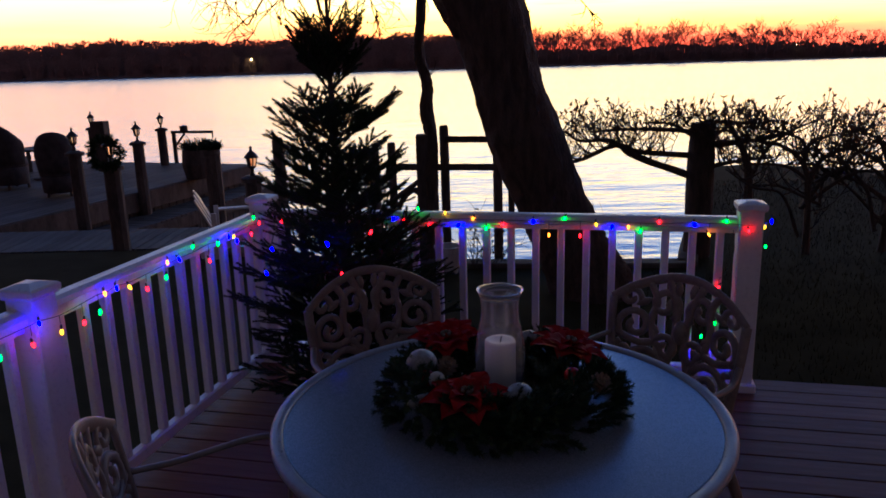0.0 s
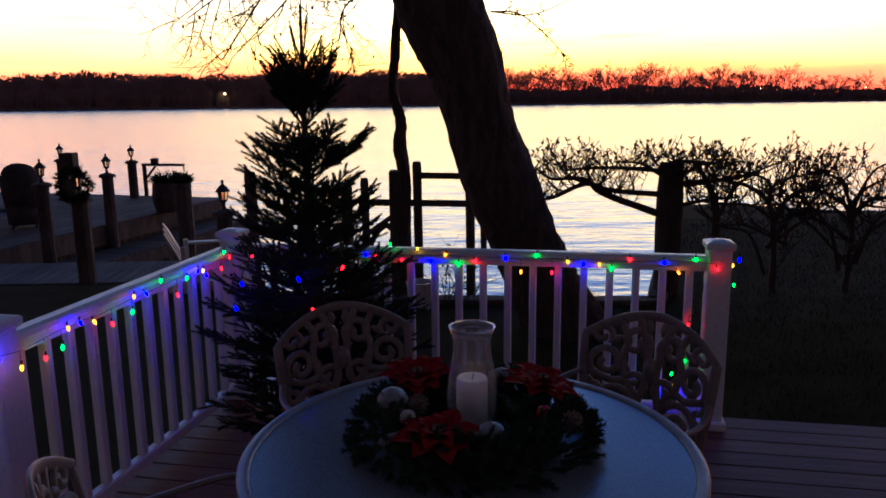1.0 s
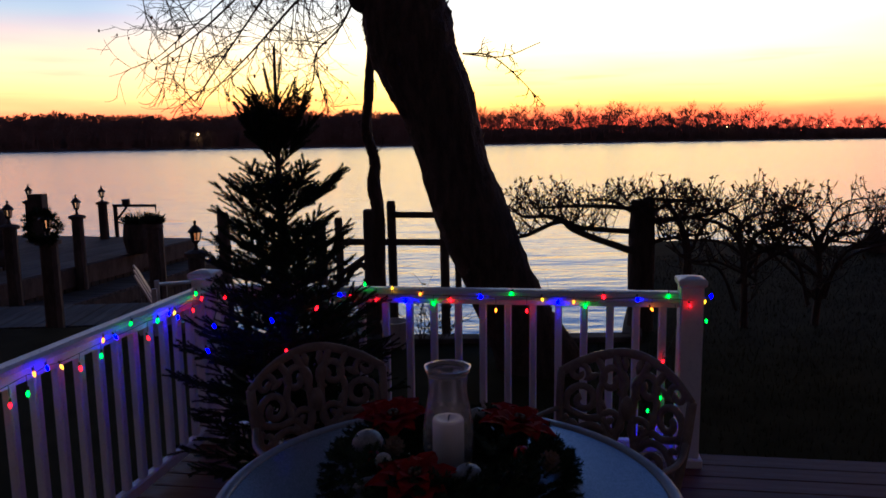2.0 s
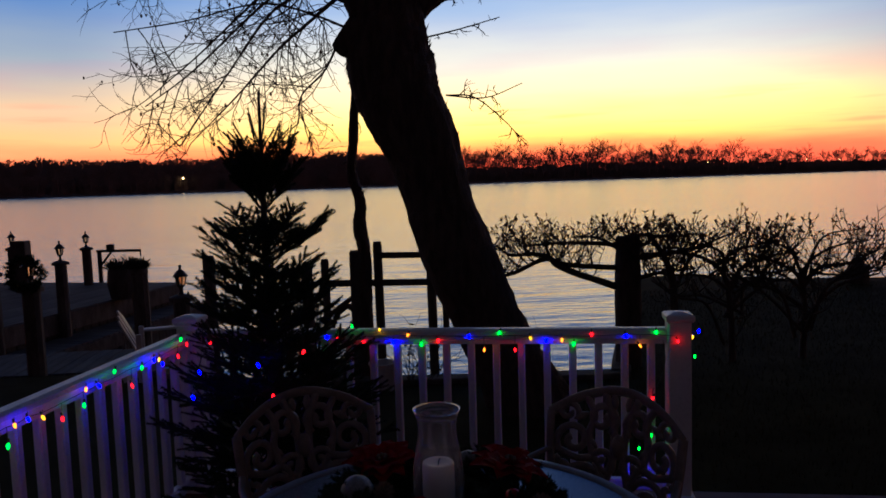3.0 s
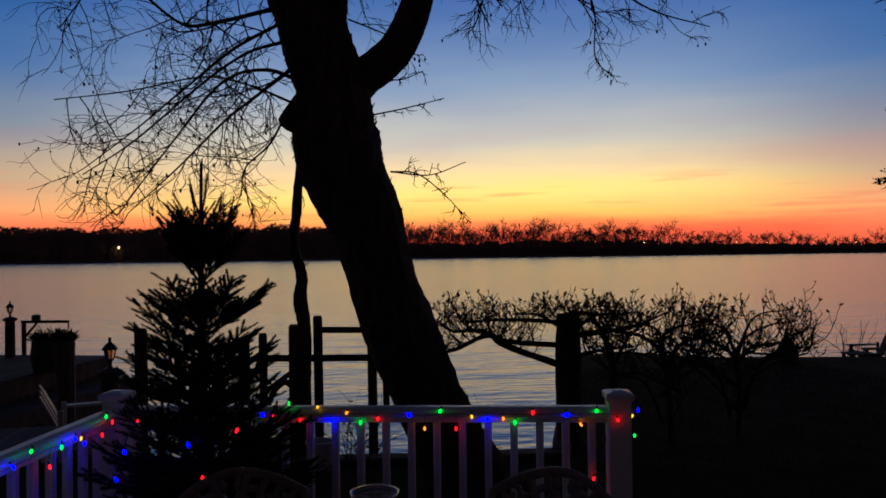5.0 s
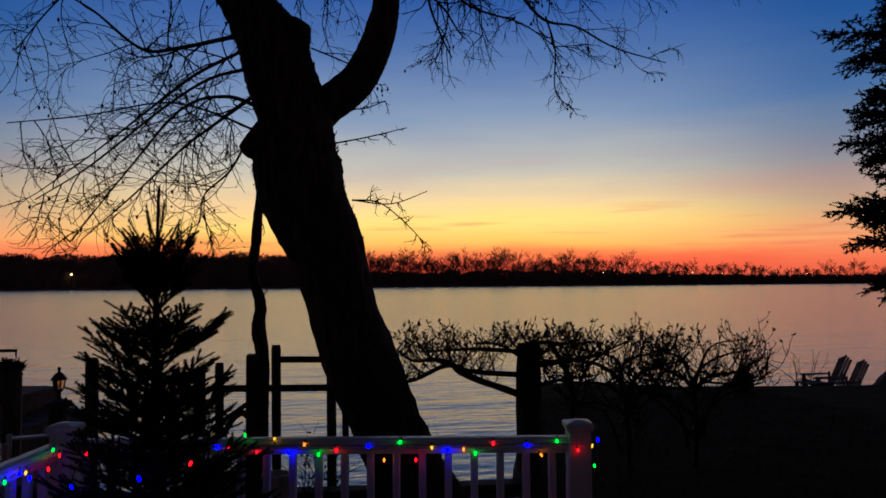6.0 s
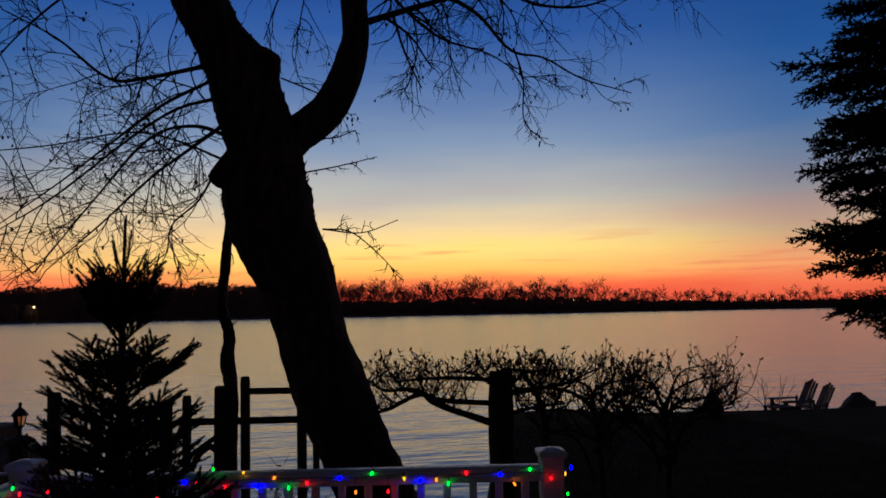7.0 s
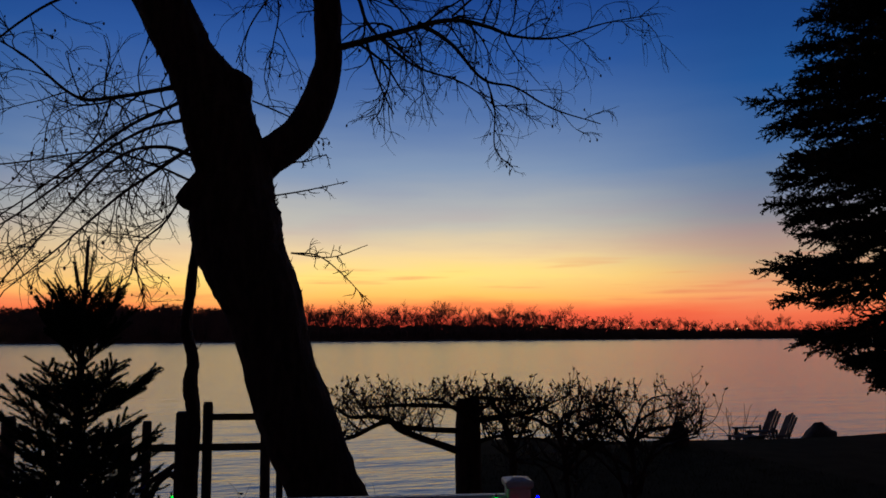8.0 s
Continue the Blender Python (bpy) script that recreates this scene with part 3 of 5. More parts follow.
def chair():
    """Cast aluminium armchair: arched back filled with scrolls. Faces -y, back at y = 0."""
    t = thing("patio_chair", Matrix(), "pale cast aluminium patio armchair with a scrollwork back", "chair", "chairs round the table")
    hw, zt, zs = 0.27, 0.915, 0.43

    def lean(p):
        x, y, z = p
        return Vector((x, y + (z - zs) * 0.18 - 0.09 - 0.10 * (x / hw) ** 2 * 0.6, z))

    crown = curve_pts([(-hw, 0, 0.795), (-0.185, 0, 0.85), (-0.085, 0, 0.888), (0, 0, zt - 0.015), (0.085, 0, 0.888), (0.185, 0, 0.85), (hw, 0, 0.795)], 6)
    part("crown_rail", Geo().tube([lean(p) for p in crown], 0.0095, 10, flat=2.0), ALUMINIUM, t, smooth=True)
    for hand in (-1, 1):
        stile = curve_pts([(hand * (hw - 0.002), 0, 0.80), (hand * 0.262, 0, 0.68), (hand * 0.248, 0, 0.56), (hand * 0.23, 0, zs - 0.02)], 6)
        part("stile", Geo().tube([lean(p) for p in stile], 0.0095, 8, flat=1.9), ALUMINIUM, t, smooth=True)
    # flat ribbons: paired scrolls low down, leaf scrolls above them, a lyre in the middle
    for hand in (-1, 1):
        for pts, r in ((scroll(0.14, 0.535, 0.085, 1.45, 2.7, -1, hand), 0.0085), (scroll(0.178, 0.70, 0.068, 1.3, -0.9, 1, hand), 0.008), (scroll(0.075, 0.79, 0.062, 1.3, -2.2, -1, hand), 0.008),
                       (scroll(0.055, 0.63, 0.05, 1.2, 0.4, 1, hand), 0.0075), (scroll(0.205, 0.80, 0.04, 1.1, 3.4, -1, hand), 0.007), (scroll(0.215, 0.60, 0.035, 1.1, 1.2, -1, hand), 0.007),
                       (curve_pts([(hand * 0.012, 0, zs), (hand * 0.05, 0, 0.53), (hand * 0.022, 0, 0.66), (hand * 0.03, 0, 0.78), (hand * 0.07, 0, 0.885)]), 0.0085),
                       (curve_pts([(hand * 0.05, 0, 0.55), (hand * 0.09, 0, 0.64), (hand * 0.16, 0, 0.635), (hand * 0.25, 0, 0.665)]), 0.008),
                       (curve_pts([(hand * 0.10, 0, 0.64), (hand * 0.12, 0, 0.73), (hand * 0.105, 0, 0.80), (hand * 0.14, 0, 0.865)]), 0.008),
                       (curve_pts([(hand * 0.05, 0, 0.455), (hand * 0.12, 0, 0.445), (hand * 0.225, 0, 0.475)]), 0.0075)):
            part("scroll", Geo().tube([lean(p) for p in pts], r, 6, flat=1.9), ALUMINIUM, t, smooth=True)
        for x, z, a in ((0.11, 0.70, 0.7), (0.155, 0.79, -0.5), (0.085, 0.60, 1.1), (0.2, 0.52, 0.4), (0.03, 0.86, 1.4), (0.225, 0.73, -0.9)):
            c, k = Vector((hand * x, 0, z)), Vector((hand * math.cos(a), 0, math.sin(a)))
            part("leaf", Geo().tube([lean(c - k * 0.03), lean(c - k * 0.008), lean(c + k * 0.014), lean(c + k * 0.032)], [0.003, 0.0085, 0.0075, 0.001], 6, flat=1.9), ALUMINIUM, t, smooth=True)
    part("leaf_boss", Geo().ball(lean((0, 0, 0.70)), 0.03, 10, 7, 1.6), ALUMINIUM, t, smooth=True)
    seat = Geo()
    ring = [(0.24 * math.copysign(abs(math.cos(a)) ** 0.6, math.cos(a)), -0.33 + 0.24 * math.copysign(abs(math.sin(a)) ** 0.6, math.sin(a))) for a in (2 * math.pi * k / 24 for k in range(24))]
    seat.add([(x, y, z) for z in (zs - 0.03, zs) for x, y in ring], [(k, (k + 1) % 24, 24 + (k + 1) % 24, 24 + k) for k in range(24)] + [tuple(reversed(range(24))), tuple(range(24, 48))])
    part("seat", seat, ALUMINIUM, t)
    for hand in (-1, 1):
        part("armrest", Geo().tube(curve_pts([lean((hand * 0.262, 0, 0.66)), (hand * 0.30, -0.24, 0.64), (hand * 0.30, -0.47, 0.655), (hand * 0.29, -0.54, 0.60), (hand * 0.25, -0.52, 0.43)]), 0.012, 8, flat=0.7), ALUMINIUM, t, smooth=True)
        part("leg", Geo().tube(curve_pts([(hand * 0.21, -0.52, zs - 0.01), (hand * 0.235, -0.56, 0.25), (hand * 0.25, -0.55, 0.005)]), [0.02] * 12 + [0.024], 8), ALUMINIUM, t, smooth=True)
        part("leg", Geo().tube(curve_pts([(hand * 0.21, -0.12, zs - 0.01), (hand * 0.23, -0.05, 0.22), (hand * 0.245, 0.06, 0.005)]), [0.02] * 12 + [0.024], 8), ALUMINIUM, t, smooth=True)
    return t


def chairs():
    first = chair()
    for i, (x, y) in enumerate(((-0.33, 2.86), (0.88, 2.62), (-0.84, 1.49))):
        d = Vector((x, y)) - TABLE.xy
        m = Matrix.Translation((x, y, 0)) @ pose(0, 0, 0, 0, 0, math.degrees(math.atan2(d.y, d.x)) - 90)
        if i == 0:
            first.matrix_basis = m
        else:
            copy_thing(first, m)


table()
chairs()


# ---------------------------------------------------------------- candle and wreath on the table
WREATH = Vector((0.145, 2.035, 0.722))


def candle():
    t = thing("candle", Matrix.Translation(WREATH), "thick ivory pillar candle, unlit, inside the glass", "candle")
    part("wax", Geo().lathe([(0.001, 0.012), (0.043, 0.012), (0.045, 0.018), (0.045, 0.178), (0.042, 0.184), (0.03, 0.182), (0.001, 0.176)], segs=32), WAX, t, smooth=True)
    part("wick", Geo().tube([(0, 0, 0.172), (0.002, 0, 0.188), (0.006, 0.001, 0.194)], 0.0015, 5), WICK, t)
    h = thing("hurricane_glass", Matrix.Translation(WREATH), "clear hurricane glass with a flared rim", "candle holder")
    outer = [(0.052, 0.0), (0.058, 0.006), (0.066, 0.05), (0.073, 0.11), (0.073, 0.15), (0.066, 0.20), (0.056, 0.25), (0.053, 0.28), (0.057, 0.31), (0.065, 0.333)]
    inner = [(r - 0.0025, max(z, 0.008)) for r, z in reversed(outer)]
    body = part("glass_body", Geo().lathe(outer + inner, segs=40, close=True), HURRICANE, h, smooth=True)
    rim = part("glass_rim", Geo().tube([(0.0645 * math.cos(a), 0.0645 * math.sin(a), 0.336) for a in (2 * math.pi * k / 40 for k in range(41))], 0.0026, 8, cap=False), HURRICANE, h, "thick rounded glass rim", True)
    foot = part("glass_foot", Geo().lathe([(0.001, 0.001), (0.049, 0.001), (0.049, 0.008), (0.001, 0.008)], segs=32), HURRICANE, h)
    for ob in (body, rim, foot):
        ob.visible_shadow = False


def fir_twig(g, core, p, d, L, r, rng, nl=0.02, dens=1200, w=0.003):
    """One needle-covered shoot."""
    d = Vector(d).normalized()
    core.tube([p, p + d * L], [r, r * 0.5], 4, cap=False)
    a = d.orthogonal().normalized()
    b = d.cross(a)
    for k in range(int(L * dens)):
        s = rng.random()
        t = rng.uniform(0, 2 * math.pi)
        o = a * math.cos(t) + b * math.sin(t)
        n = (o + d * rng.uniform(0.5, 1.1)).normalized() * nl * rng.uniform(0.7, 1.15)
        g.needle(p + d * (s * L), n, w, d.cross(o))


def poinsettia(parent, c, r, rng, tilt):
    st = Geo()
    for k in range(7):
        a = k * 2.4
        st.ball((math.cos(a) * 0.012, math.sin(a) * 0.012, 0.03), 0.006, 6, 5)
    fl = part("poinsettia", st, CONE, parent, "red silk poinsettia flower", at=Matrix.Translation(c) @ pose(0, 0, 0, *tilt))
    for ring, (n, q, up) in enumerate(((8, 1.0, 0.12), (7, 0.75, 0.4), (5, 0.5, 0.75))):
        for k in range(n):
            a = 2 * math.pi * (k + 0.5 * ring) / n + rng.uniform(-0.2, 0.2)
            L = r * q * rng.uniform(0.85, 1.15)
            o = Vector((math.cos(a), math.sin(a), 0))
            s = Vector((-math.sin(a), math.cos(a), 0))
            pts = []
            for i, (l, w, z) in enumerate(((0.08, 0.1, 0), (0.4, 0.58, up * 0.5), (0.7, 0.44, up * 0.62 + 0.05), (1.0, 0.02, up * 0.5))):
                p = o * (l * L) + Vector((0, 0, z * L + 0.004 * ring))
                pts += [p - s * (w * L / 2) + Vector((0, 0, 0.05 * L)), p, p + s * (w * L / 2) + Vector((0, 0, 0.05 * L))]
            g = Geo()
            g.add(pts, [(i * 3 + j, i * 3 + j + 1, i * 3 + 4 + j, i * 3 + 3 + j) for i in range(3) for j in range(2)])
            part("petal", g, RED_PETAL, fl)


def wreath():
    rng = random.Random(11)
    t = thing("wreath", Matrix.Translation(WREATH), "fir wreath with red poinsettias, pine cones and silver balls", "wreath")
    g, core = Geo(), Geo()
    for k in range(1250):
        a = rng.uniform(0, 2 * math.pi)
        o = Vector((math.cos(a), math.sin(a), 0))
        tn = Vector((-math.sin(a), math.cos(a), 0))
        q = rng.uniform(0, math.pi)
        p = o * (0.25 + 0.08 * math.cos(q)) + Vector((0, 0, 0.012 + 0.075 * math.sin(q)))
        d = o * (0.9 * math.cos(q) + 0.1) + tn * rng.uniform(0.2, 1.1) + Vector((0, 0, 0.5 * math.sin(q) + rng.uniform(-0.05, 0.2)))
        L = rng.uniform(0.035, 0.06)
        d = d.normalized()
        if p.z + d.z * L < 0.01:
            d.z = max(d.z, 0.02)
        fir_twig(g, core, p, d, L, 0.002, rng, 0.018, 1900, 0.0034)
    part("greenery", g, NEEDLE, t, "dark green fir sprigs")
    tagged(part("sprig_wood", core, TWIG, t), kind="stuff")
    part("wreath_base", Geo().tube([(0.235 * math.cos(a), 0.235 * math.sin(a), 0.032) for a in (2 * math.pi * k / 40 for k in range(41))], 0.03, 8), NEEDLE, t)

    def on(x, y, z=0.1):
        return Vector((x, y, WREATH.z + z)) - WREATH

    poinsettia(t, on(0.04, 1.82, 0.10), 0.115, rng, (10, 0, 10))
    poinsettia(t, on(-0.01, 2.2, 0.12), 0.115, rng, (6, -10, 40))
    poinsettia(t, on(0.36, 2.12, 0.12), 0.12, rng, (8, 8, 20))
    for x, y, z, r, mat, lab in ((0.182, 1.845, 0.085, 0.044, SILVER, "frosted silver ball"), (-0.085, 2.06, 0.10, 0.048, SILVER, "frosted silver ball"), (0.345, 1.965, 0.095, 0.026, RED_BALL, "shiny red ball"),
                                 (0.277, 1.85, 0.095, 0.017, CREAM, "cream seed pod"), (0.313, 1.852, 0.085, 0.016, CREAM, "cream seed pod"), (-0.04, 1.95, 0.10, 0.024, CREAM, "cream seed pod"),
                                 (0.255, 2.25, 0.09, 0.04, SILVER, "frosted silver ball"), (-0.07, 2.0, 0.085, 0.025, RED_BALL, "shiny red ball")):
        part("bauble", Geo().ball(on(x, y, z), r, 16, 10), mat, t, lab, smooth=True)
    part("silver_leaf", Geo().ball((0, 0, 0), 0.045, 12, 8, 0.35), SILVER, t, "pale oval ornament", True, Matrix.Translation(on(-0.085, 1.85, 0.085)) @ pose(0, 0, 0, -50, 0, 40) @ Matrix.Diagonal((1, 0.55, 1, 1)))
    for x, y, z in ((0.40, 1.92, 0.075), (-0.02, 2.03, 0.09)):
        g = Geo()
        for ring in range(7):
            rr = 0.028 * math.sin(0.5 + ring * 0.38)
            for k in range(8):
                a = 2 * math.pi * (k + 0.5 * (ring % 2)) / 8
                o = Vector((math.cos(a), math.sin(a), 0))
                g.blade(Vector((0, 0, ring * 0.009)) + o * rr * 0.3, o * rr * 0.9 + Vector((0, 0, 0.012)), 0.016, Vector((-math.sin(a), math.cos(a), 0)))
        g.ball((0, 0, 0.03), 0.016, 8, 6, 1.9)
        part("pine_cone", g, CONE, t, "brown pine cone", at=Matrix.Translation(on(x, y, z)) @ pose(0, 0, 0, 35, 20, 0))
    g, core = Geo(), Geo()
    for k in range(14):
        a = rng.uniform(0, 2 * math.pi)
        fir_twig(g, core, on(0.27, 2.0, 0.07), (math.cos(a) * 0.6, math.sin(a) * 0.6, 1), rng.uniform(0.05, 0.09), 0.0015, rng, 0.022, 500, 0.002)
    part("pine_spray", g, SPRUCE, t, "pale green pine spray")


candle()
wreath()


# ---------------------------------------------------------------- cut fir standing in the deck's corner
FIR = Vector((-0.53, 3.60, 0.0))


def christmas_fir():
    rng = random.Random(3)
    t = thing("christmas_tree", Matrix.Translation(FIR), "fresh fir tree with coloured lights standing on the deck", "tree")
    H = 2.15
    part("trunk", Geo().tube([(0, 0, 0.0), (0.005, 0, 0.7), (-0.004, 0.004, 1.4), (0, 0, H - 0.22), (0, 0, H - 0.02)], [0.035, 0.028, 0.018, 0.008, 0.004], 8), TWIG, t)
    g, core = Geo(), Geo()
    fir_twig(g, core, Vector((0, 0, H - 0.32)), (0.02, 0, 1), 0.32, 0.006, rng, 0.012, 900, 0.003)
    whorls = [(0.16, 0.50, 15, 0.05), (0.32, 0.53, 17, 0.12), (0.46, 0.51, 17, 0.18), (0.58, 0.49, 17, 0.22), (0.70, 0.47, 17, 0.28), (0.83, 0.43, 15, 0.36), (0.96, 0.39, 14, 0.42), (1.08, 0.36, 13, 0.46),
              (1.19, 0.345, 11, 0.5), (1.31, 0.335, 8, 0.52), (1.40, 0.325, 10, 0.52), (1.61, 0.29, 12, 1.25), (1.68, 0.24, 9, 1.3), (1.74, 0.17, 7, 1.2), (1.83, 0.23, 6, 1.6)]
    for z, R, n, rise in whorls:
        for k in range(n):
            a = 2 * math.pi * (k + rng.uniform(-0.3, 0.3)) / n + z * 7
            L = R * rng.uniform(0.82, 1.12)
            o = Vector((math.cos(a), math.sin(a), 0))
            tn = Vector((-math.sin(a), math.cos(a), 0))
            p0 = Vector((0, 0, z + rng.uniform(-0.05, 0.05)))
            d = (o + Vector((0, 0, rise * rng.uniform(0.75, 1.25)))).normalized()
            # branch curves upward at its tip
            mid = p0 + d * (L * 0.55)
            d2 = (d + Vector((0, 0, 0.3))).normalized()
            tip = mid + d2 * (L * 0.5)
            top = z > 1.8
            fir_twig(g, core, p0, mid - p0, (mid - p0).length, 0.005, rng, 0.015, 1300, 0.0036)
            fir_twig(g, core, mid, d2, L * 0.5, 0.004, rng, 0.015, 1900 if not top else 1500, 0.0036)
            if top:
                continue
            # paired finger shoots, shorter towards the tip, all turning up a little
            s = 0.2
            while s < 0.93:
                q = p0 + (mid - p0) * (s / 0.55) if s < 0.55 else mid + (tip - mid) * ((s - 0.55) / 0.45)
                for hand in (-1, 1):
                    if rng.random() < 0.16:
                        continue
                    sd = (d * 0.9 + tn * hand * rng.uniform(0.5, 0.95) + Vector((0, 0, rng.uniform(0.05, 0.45)))).normalized()
                    sl = min(L * 0.42, (0.17 - 0.09 * s) * rng.uniform(0.75, 1.2))
                    fir_twig(g, core, q, sd, sl, 0.003, rng, 0.0145, 1900, 0.0036)
                    if s < 0.5 and sl > 0.1:
                        fir_twig(g, core, q + sd * sl * 0.5, (sd + tn * hand * 0.6 + Vector((0, 0, rng.uniform(-0.3, 0.4)))).normalized(), sl * 0.55, 0.002, rng, 0.0145, 1800, 0.0036)
                s += 0.035 / L * rng.uniform(0.85, 1.3)
    part("foliage", g, NEEDLE, t, "dark green needle shoots")
    part("branch_wood", core, TWIG, t)
    st = Geo().lathe([(0.001, 0), (0.17, 0), (0.17, 0.02), (0.06, 0.05), (0.055, 0.13), (0.045, 0.13), (0.001, 0.10)], segs=20)
    part("tree_stand", st, BLACK_METAL, t, "dark round stand")


christmas_fir()

# ---------------------------------------------------------------- coloured lights
BULB_MESH = {}


def light_string(label, pts, cols, wire):
    """pts: places of the bulbs. wire: control places of the cord."""
    t = thing("light_string", Matrix(), label, "string lights", "strings of coloured lights")
    cord = Geo().tube(curve_pts(wire, 4), 0.0014, 5)
    for p, q in zip(pts, wire[-len(pts):]):
        cord.tube([p + Vector((0, 0, 0.03)), q + Vector((0, 0, 0.001))], 0.0012, 4)
    part("cord", cord, CORD, t, "thin dark green cord")
    for p, c in zip(pts, cols):
        if c not in BULB_MESH:
            BULB_MESH[c] = Geo().lathe([(0.001, 0.010), (0.0035, 0.008), (0.0055, 0.004), (0.006, 0.0), (0.0054, -0.005), (0.0035, -0.010), (0.001, -0.012)], segs=10).mesh("bulb", BULB[c], True)
        b = part("bulb", BULB_MESH[c], BULB[c], t, at=Matrix.Translation(p) @ pose(0, 0, 0, hash_turn(p), hash_turn(p * 1.7), 0))
        part("socket", SOCKET, CORD, b, at=Matrix.Translation((0, 0, 0.02)))


def hash_turn(p):
    return 50 * noise.noise(Vector(p) * 9.3)


SOCKET = Geo().lathe([(0.001, -0.010), (0.0042, -0.010), (0.0042, 0.002), (0.0025, 0.006), (0.001, 0.006)], segs=8).mesh("socket", CORD)

BACK_BULBS = "b.78.88 r.84.87 g.92.94 r.98.85 y1.07.92 b1.14.85 o1.22.89 g1.29.84 r1.38.86 b1.54.88 o1.62.81 g1.70.90 r1.78.81 y1.86.87 b1.94.86 o2.02.86 g2.08.84 r2.17.89 b2.34.88 o2.41.83 g2.49.90 r2.59.86 y2.68.86 b2.71.89 g2.69.76"
LEFT_BULBS = "r.26.88 g.32.92 r.36.84 b.52.84 y.55.87 b.60.88 g.71.87 r.80.81 g.93.91 b1.05.88 o1.14.89 g1.16.83 r1.30.82 y1.41.86 b1.49.88 o1.56.88 g1.60.82 r1.69.81 y1.84.83 b1.90.88 r1.94.82 g2.08.83 b2.2.88 r2.33.83 o2.47.86 g2.6.83 b2.75.88"


def parse(s):
    out = []
    for w in s.split():
        z = float("0." + w.rsplit(".", 1)[1])
        out.append((w[0], float(w[1:].rsplit(".", 1)[0]), z))
    return out


def rail_lights():
    rng = random.Random(21)
    for kind, spec in (("river", BACK_BULBS), ("side", LEFT_BULBS)):
        pts, cols, wire = [], [], []
        for c, s, z in parse(spec):
            gap = 0.095 if not (kind == "river" and s > 2.5 or kind == "side" and 1.7 < s < 1.9) else 0.125
            p = D(s, gap, z) if kind == "river" else D(gap - 0.022, s, z)
            if kind == "river" and s > 2.66:
                p = D(s, 0.03, z)
            pts.append(p)
            cols.append(c)
            wire.append(Vector((p.x, p.y, 0.885 + rng.uniform(-0.006, 0.004) if z > 0.8 else z + 0.04)))
        light_string("coloured bulbs on a green cord along the " + kind + " rail", pts, cols, wire)
    # the loose end that hangs down beside the end post
    pts = [D(2.47, 0.10, 0.56), D(2.46, 0.11, 0.37), D(2.40, 0.11, 0.30), D(2.41, 0.11, 0.25), D(2.45, 0.10, 0.26), D(2.40, 0.11, 0.17)]
    wire = [D(2.52, 0.115, 0.86), D(2.53, 0.11, 0.74), D(2.49, 0.105, 0.62)] + [p + Vector((0, 0, 0.034)) for p in pts]
    light_string("loose end of coloured bulbs hanging beside the end post", pts, list("rggyob"), wire)
    # bulbs wound through the fir
    spec = [("b", -0.30, -0.18, 0.86), ("r", -0.24, -0.2, 1.0), ("b", 0.0, -0.40, 0.93), ("r", 0.19, -0.36, 0.97), ("b", 0.0, 0.0, 1.40),
            ("b", -0.33, -0.2, 0.75), ("r", 0.05, -0.36, 0.78), ("g", 0.2, 0.25, 0.8), ("o", -0.1, 0.3, 0.9)]
    pts = [FIR + Vector((x, y, z)) for c, x, y, z in spec]
    light_string("coloured bulbs wound through the fir tree", pts, [c for c, *_ in spec], [p + Vector((0, 0.01, 0.034)) for p in pts])


rail_lights()


# ---------------------------------------------------------------- the leaning tree
def grow(g, p, d, L, r, level, rng, droop, spread=0.7, kids=(5, 4, 3), leaf=None, floor=None):
    """A wandering branch with finer ones along it."""
    n = 6
    pts, rad = [Vector(p)], [r]
    d = Vector(d).normalized()
    r = max(r, 0.0034)
    turn_axis = rand_dir(rng)
    bend = rng.uniform(0.14, 0.32)
    for i in range(n):
        d = (d + turn_axis.cross(d) * bend + rand_dir(rng) * 0.16 + Vector((0, 0, droop))).normalized()
        pts.append(pts[-1] + d * (L / n))
        rad.append(r * (1 - 0.55 * (i + 1) / n))
        if floor is not None and pts[-1].z < floor:
            break
    n = len(pts) - 1
    if n < 2:
        return
    g.tube(pts, rad, 5 if level == 0 else 4 if level == 1 else 3, cap=False)
    if level < len(kids):
        for k in range(kids[level]):
            i = rng.randint(1, n - 1)
            cd = ((pts[i + 1] - pts[i]).normalized() + rand_dir(rng) * spread).normalized()
            grow(g, pts[i], cd, L * rng.uniform(0.35, 0.7), rad[i] * 0.65, level + 1, rng, droop, spread, kids, leaf, floor)
    elif leaf is not None and rng.random() < 0.14:
        leaf.ball(pts[-1], rng.uniform(0.006, 0.013), 5, 4, 1.6)


def limb(g, ctrl, r0, r1, rng, y0, depth, every, L, droop, kids, leaf):
    """A main limb through (x, z) places at depth y0, drifting by depth, clothed with branches."""
    n = len(ctrl)
    pts = curve_pts([(x, y0 + depth * i / (n - 1), z) for i, (x, z) in enumerate(ctrl)], 6)
    m = len(pts)
    rad = [r0 + (r1 - r0) * (i / (m - 1)) ** 0.8 for i in range(m)]
    g.tube(pts, rad, 6, rough=0.15, cap=False)
    for i in range(2, m):
        for k in range(every):
            if rng.random() < 0.4:
                f = (pts[min(i + 1, m - 1)] - pts[i - 1]).normalized()
                d = (f * 0.7 + rand_dir(rng) * 0.9).normalized()
                grow(g, pts[i], d, L * rng.uniform(0.5, 1.2), max(rad[i] * 0.5, 0.0055), 0, rng, droop, 0.8, kids, leaf, 1.98)


